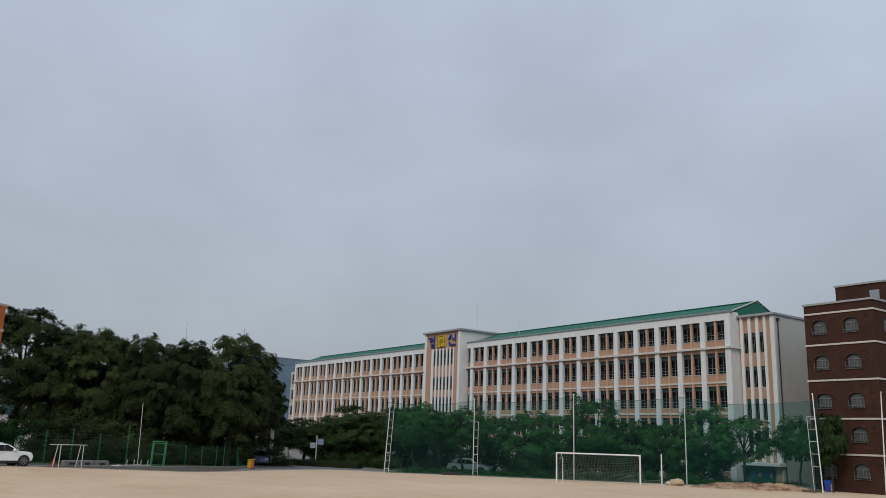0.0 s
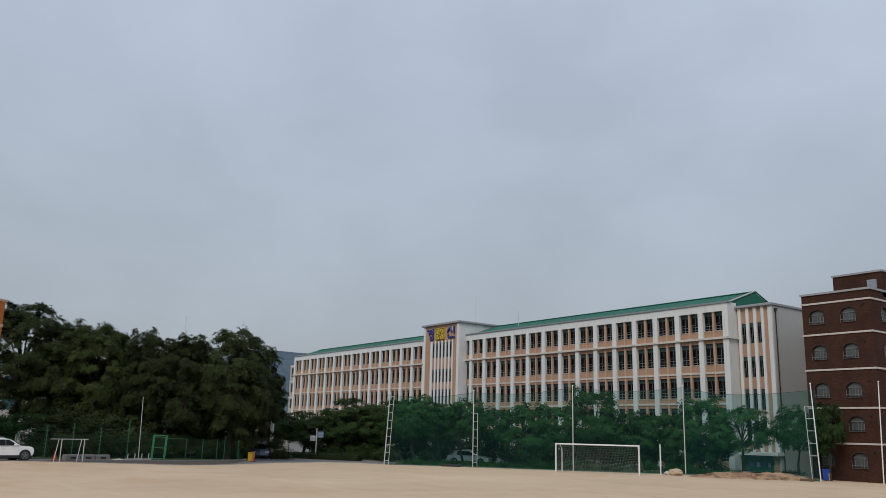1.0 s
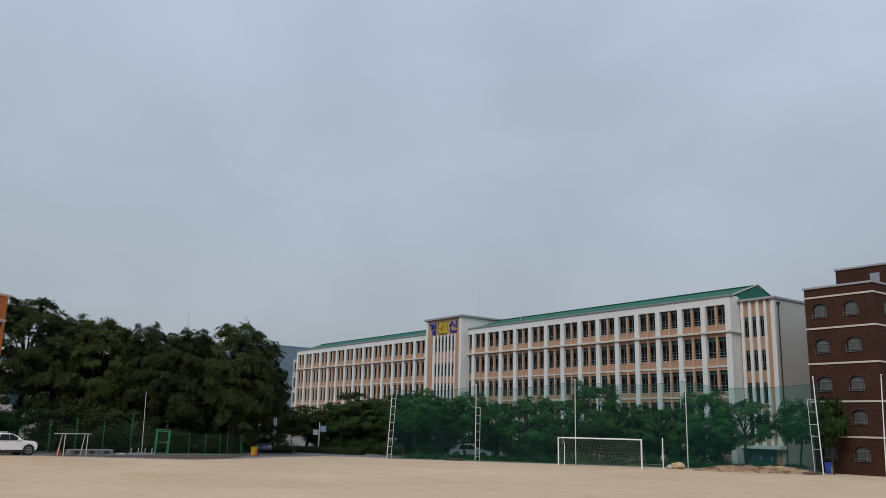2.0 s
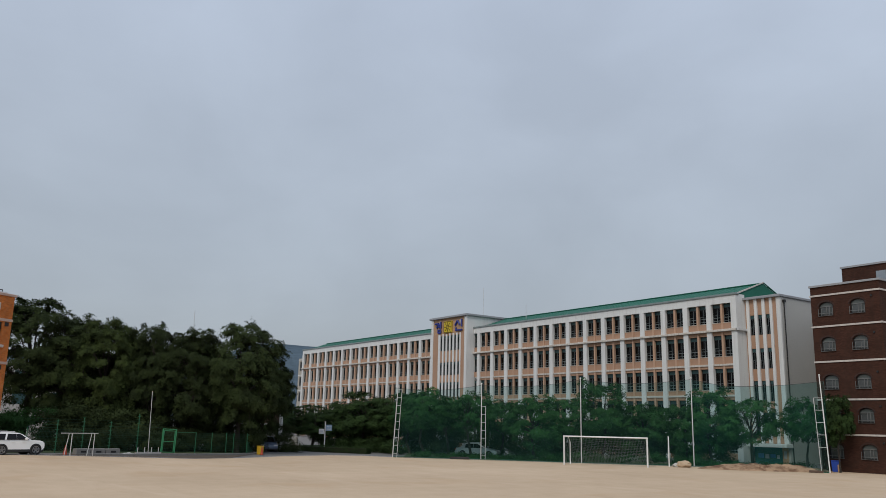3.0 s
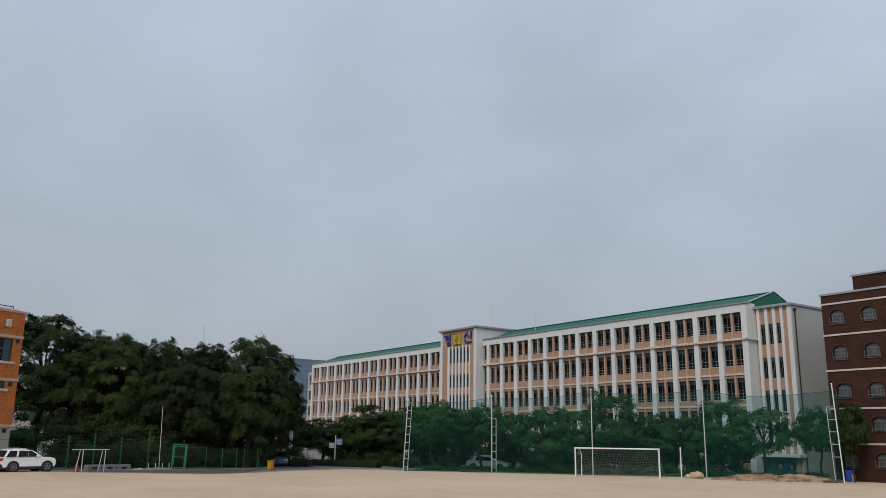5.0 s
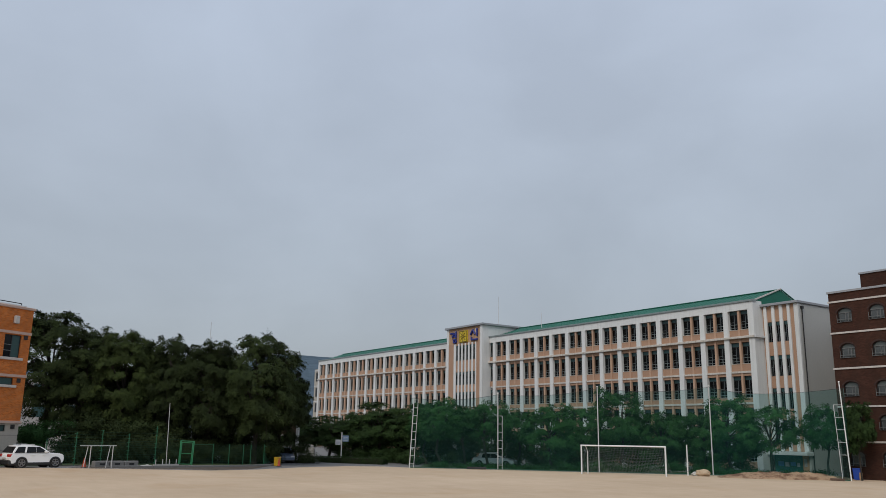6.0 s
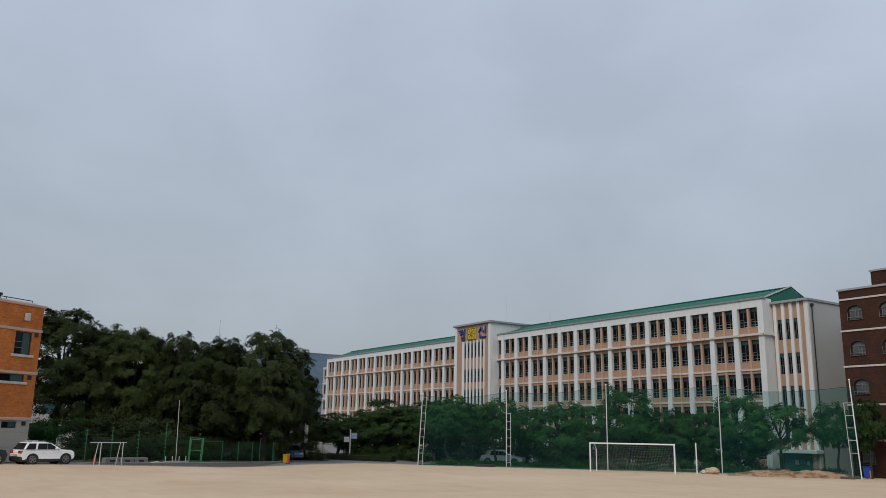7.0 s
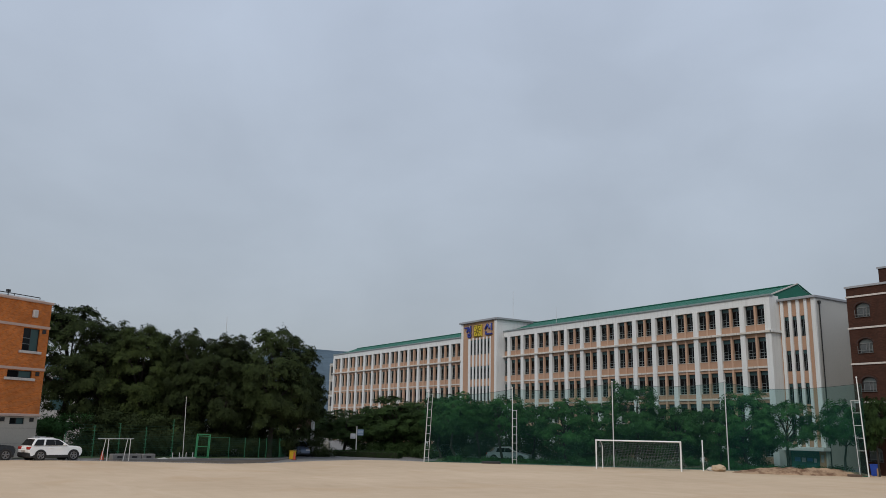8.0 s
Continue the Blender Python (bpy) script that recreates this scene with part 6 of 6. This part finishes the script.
# ---- cars ----
def build_car(name, x, y, rz, paint, label, L=4.5, W=1.84, H=1.72, suv=True):
    """A parked car; own x runs forward, its origin on the ground under the middle."""
    c = thing(name, x, y, ground_z(x, y), rz, label, "car", "parked cars")
    h, w = L / 2, W / 2
    belt, sill = (0.65 if suv else 0.6) * H, 0.17 * H
    if suv:
        low = [(-h + 0.02, 0.31 * H), (-h + 0.08, sill), (h - 0.2, sill), (h - 0.03, 0.27 * H), (h, 0.48 * H), (h - 0.07, 0.575 * H), (h - 0.3, 0.63 * H), (h - 1.0, belt + 0.02), (-h + 0.12, belt), (-h - 0.02, 0.5 * H)]
        cab = [(-h + 0.12, belt), (h - 0.98, belt), (h - 1.7, H - 0.1), (h - 2.1, H - 0.02), (-h + 0.95, H), (-h + 0.45, H - 0.06)]
    else:
        low = [(-h, 0.35 * H), (-h + 0.05, sill), (h - 0.12, sill), (h, 0.28 * H), (h - 0.06, 0.42 * H), (h - 0.4, 0.5 * H), (h - 1.25, belt + 0.03), (-h + 0.8, belt + 0.04), (-h + 0.04, belt)]
        cab = [(-h + 0.45, belt), (h - 1.25, belt), (h - 2.0, H - 0.05), (h - 2.4, H), (-h + 1.35, H - 0.03), (-h + 0.95, H - 0.12)]

    def shell(outline, wl, wh, z0, z1, rnd):
        bm = bmesh.new()
        def half(z):
            t = (z - z0) / (z1 - z0)
            return wl + (wh - wl) * t
        lo = [bm.verts.new((px, -half(pz), pz)) for px, pz in outline]
        hi = [bm.verts.new((px, half(pz), pz)) for px, pz in outline]
        n = len(outline)
        bm.faces.new(lo)
        bm.faces.new(hi[::-1])
        for i in range(n):
            bm.faces.new((lo[i], hi[i], hi[(i + 1) % n], lo[(i + 1) % n]))
        bmesh.ops.recalc_face_normals(bm, faces=bm.faces)
        bmesh.ops.bevel(bm, geom=bm.edges[:], offset=rnd, segments=2, affect="EDGES", clamp_overlap=True)
        return bm
    body = part("body", shell(low, w, w - 0.05, sill, belt, 0.07), paint, c)
    part("cabin", shell(cab, w - 0.05, w - 0.24, belt, H, 0.06), paint, c)
    part("skirt", boxes((-h + 0.05, h - 0.1, -w + 0.03, w - 0.03, sill - 0.07, sill + 0.12), bevel=0.03), TRIM, c, "black lower trim")
    part("bumper", boxes((-h - 0.05, -h + 0.3, -w + 0.06, w - 0.06, sill - 0.02, 0.36 * H), bevel=0.05), TRIM if suv else paint, c)

    def cabin_half(z):
        return w - 0.05 + (-0.19) * (z - belt) / (H - belt)
    # side glass, one pane a door, just proud of the cabin: foot and head of each pane from back to front
    xb = -h + (1.12 if suv else 1.05)
    xf = h - (1.28 if suv else 1.55)
    zl, zu = belt + 0.03, H - (0.11 if suv else 0.14)
    xm = xb + (xf - xb) * 0.47
    panes = [(xb, xm - 0.01, xb + 0.1, xm - 0.01), (xm + 0.01, xf + 0.1, xm + 0.01, xf - 0.55)]
    panes += [(-h + 0.3, -h + 0.98, -h + 0.58, -h + 1.08)] if suv else []
    for s in (-1, 1):
        for a, b, ta, tb in panes:
            bm = bmesh.new()
            q = [(a, zl), (b, zl), (tb, zu), (ta, zu)]
            out = [bm.verts.new((px, s * (cabin_half(pz) + 0.012), pz)) for px, pz in q]
            inn = [bm.verts.new((px, s * (cabin_half(pz) - 0.02), pz)) for px, pz in q]
            bm.faces.new(out)
            for k in range(4):
                bm.faces.new((out[k], out[(k + 1) % 4], inn[(k + 1) % 4], inn[k]))
            part("side_window", bm, CARGLASS, c)
        part("door_mirror", boxes((h - 1.5, h - 1.33, s * (w + 0.0) - 0.1, s * (w + 0.0) + 0.1, belt + 0.02, belt + 0.17), bevel=0.03), paint, c)
        for i in range(2):
            xh = xm - 0.34 + i * (xf - xb) * 0.5
            part("door_handle", boxes((xh, xh + 0.2, s * (w - 0.015) - 0.02, s * (w - 0.015) + 0.02, belt - 0.14, belt - 0.1)), paint, c)
        # rear lamp and head lamp
        part("rear_lamp", boxes((-h - 0.03, -h + 0.22, s * (w - 0.26) - 0.19, s * (w - 0.26) + 0.215, belt - (0.25 if suv else 0.2), belt - 0.06), bevel=0.03), REDLAMP, c)
        part("headlamp", boxes((h - 0.42, h - 0.06, s * (w - 0.25) - 0.18, s * (w - 0.25) + 0.2, (0.49 if suv else 0.43) * H - 0.08, (0.49 if suv else 0.43) * H + 0.06), bevel=0.03), CLEARLAMP, c)
    # screens
    def screen(nm, p, q, wl, wu):
        bm = bmesh.new()
        d = Vector((q[0] - p[0], 0, q[1] - p[1]))
        nrm = Vector((-d.z, 0, d.x)).normalized() * 0.012
        if nm == "windscreen":
            nrm = Vector((d.z, 0, -d.x)).normalized() * 0.012
            nrm = nrm if nrm.x > 0 else -nrm
        else:
            nrm = nrm if nrm.x < 0 else -nrm
        f = [Vector((p[0], -wl, p[1])), Vector((p[0], wl, p[1])), Vector((q[0], wu, q[1])), Vector((q[0], -wu, q[1]))]
        a, b = [bm.verts.new(v + nrm) for v in f], [bm.verts.new(v - nrm) for v in f]
        bm.faces.new(a)
        for k in range(4):
            bm.faces.new((a[k], a[(k + 1) % 4], b[(k + 1) % 4], b[k]))
        part(nm, bm, CARGLASS, c)
    screen("windscreen", (cab[1][0] - 0.06, cab[1][1] + 0.05), (cab[2][0] + 0.05, cab[2][1] - 0.05), w - 0.16, w - 0.3)
    screen("rear_window", (cab[0][0] + 0.03, cab[0][1] + (0.03 if suv else 0.09)), (cab[5][0] - 0.03, cab[5][1] - 0.04), w - (0.12 if suv else 0.2), w - 0.26)
    part("number_plate", boxes((-h - 0.05, -h - 0.025, -0.26, 0.26, 0.43 * H - 0.06, 0.43 * H + 0.06)), BAND, c)
    if suv:
        for s in (-1, 1):
            part("roof_rail", tubes([((-h + 0.8, s * (w - 0.32), H + 0.04), (h - 2.15, s * (w - 0.32), H + 0.045), 0.022)], 6), GALV, c)
    if suv:
        # wheel-arch and sill cladding proud of the flanks
        for s in (-1, 1):
            part("cladding", boxes((-h + 0.3, h - 0.35, s * (w - 0.01) - 0.025, s * (w - 0.01) + 0.025, sill - 0.05, 0.25 * H), bevel=0.012), TRIM, c)
    r = (0.23 if suv else 0.205) * H
    for xx in (-h + 0.82, h - (0.68 if suv else 0.88)):
        for s in (-1, 1):
            part("wheel_arch", tubes([((xx, s * (w - 0.22), r), (xx, s * (w + 0.012), r), r * 1.17)], 22), TRIM, c)
            wh = part("wheel", tubes([((xx, s * (w - 0.2), r), (xx, s * (w + 0.02), r), r)], 22), RUBBER, c)
            bm = bmesh.new()
            for k in range(5):
                a = 2 * math.pi * k / 5 + 0.3
                tube(bm, (xx, s * (w + 0.022), r), (xx + 0.6 * r * math.cos(a), s * (w + 0.022), r + 0.6 * r * math.sin(a)), 0.045, 0.055, 6)
            n = 18
            for k in range(n):
                a, b2 = 2 * math.pi * k / n, 2 * math.pi * (k + 1) / n
                tube(bm, (xx + 0.66 * r * math.cos(a), s * (w + 0.02), r + 0.66 * r * math.sin(a)), (xx + 0.66 * r * math.cos(b2), s * (w + 0.02), r + 0.66 * r * math.sin(b2)), 0.025, n=5, caps=False)
            part("rim", bm, ALLOY, wh)
    return c


build_car("suv", -66.44, 10.22, 107.5, CARWHITE, "white compact SUV parked beside the orange building", 3.9, 1.78, 1.57, True)
build_car("car", -65.8, 5.55, 105.0, CARBLACK, "black hatchback parked behind the white SUV", 4.3, 1.8, 1.6, True)
build_car("car", -80.75, 35.9, -16.0, CARBLUE, "blue-grey car parked on the road by the fence", 4.4, 1.78, 1.5, False)
build_car("car", -69.0, 54.3, 38.0, CARSILVER, "silver saloon parked behind the green net", 4.5, 1.8, 1.45, False)
build_car("car", -79.2, 54.0, 60.0, CARSILVER, "silver saloon parked under the trees behind the net", 4.5, 1.8, 1.45, False)


# ---- sign, stone, banner, far building ----
def build_roadside():
    x, y = -83.1, 43.8
    s = thing("direction_sign", x, y, ground_z(x, y), 50, "two small boards on a pale steel pole", "sign")
    part("pole", tubes([((0, 0, -0.05), (0, 0, 3.2), 0.06)], 8), GALV, s)
    part("board", boxes((0.1, 0.78, -0.08, -0.03, 2.2, 2.85), bevel=0.01), SIGNBLUE, s, "blue-grey board")
    part("board", boxes((-0.68, -0.1, -0.08, -0.03, 1.85, 2.4), bevel=0.01), SIGNGREY, s, "pale grey board")
    for k in range(3):
        part("line", boxes((-0.62, -0.18, -0.092, -0.082, 1.95 + k * 0.14, 1.98 + k * 0.14)), SIGNBLUE, s)
        part("line", boxes((0.18, 0.7, -0.092, -0.082, 2.32 + k * 0.16, 2.35 + k * 0.16)), SIGNGREY, s)
    x, y = -92.9, 44.8
    st = thing("marker_stone", x, y, ground_z(x, y), 40, "upright grey inscribed stone on the lawn", "stone")
    bm = bmesh.new()
    prism(bm, [(-0.5, 0), (0.5, 0), (0.46, 1.1), (0.25, 1.35), (-0.3, 1.28), (-0.48, 1.0)], "y", -0.2, 0.2)
    bmesh.ops.bevel(bm, geom=bm.edges[:], offset=0.06, segments=2, affect="EDGES")
    part("slab", bm, STONE, st)
    part("plinth", boxes((-0.9, 0.9, -0.45, 0.45, -0.05, 0.2), bevel=0.03), STONE, st)
    x, y = -86.9, 40.2
    b = thing("gate_pillar", x, y, ground_z(x, y), 40, "white roadside pillar beside the trees", "pillar")
    part("shaft", boxes((-0.16, 0.16, -0.16, 0.16, 0, 4.2), bevel=0.03), WHITE, b)
    part("infill", boxes((-2.6, -0.2, -0.06, 0.06, 2.76, 4.1)), BROWNPANEL, b, "brown panel beside the pillar")
    part("beam", boxes((-2.6, -0.17, -0.12, 0.12, 2.6, 2.75)), WHITE, b)
    # pale low block glimpsed through the trees
    h = thing("house", -112, 17, ground_z(-112, 17), 75, "pale grey low block glimpsed behind the trees", "building")
    part("wall", boxes((-9, 7, -5, 5, 0, 8.5)), CONCRETE, h)
    part("roof", boxes((-9.4, 7.4, -5.4, 5.4, 8.5, 8.9), bevel=0.05), COPING, h)
    for k in range(4):
        for z in (1.2, 4.0, 6.4):
            part("window", boxes((-8 + k * 4, -5.8 + k * 4, -5.06, -4.9, z, z + 1.4)), TRANSOM, h)
    m = thing("radio_mast", -90.5, 30.6, ground_z(-90.5, 30.6), 0, "thin metal mast rising behind the trees", "mast")
    part("pole", tubes([((0, 0, 0), (0, 0, 14.7), 0.06, 0.025)], 8), GALV, m)
    part("base", boxes((-0.3, 0.3, -0.3, 0.3, -0.05, 0.25), bevel=0.03), CONCRETE, m)


build_roadside()
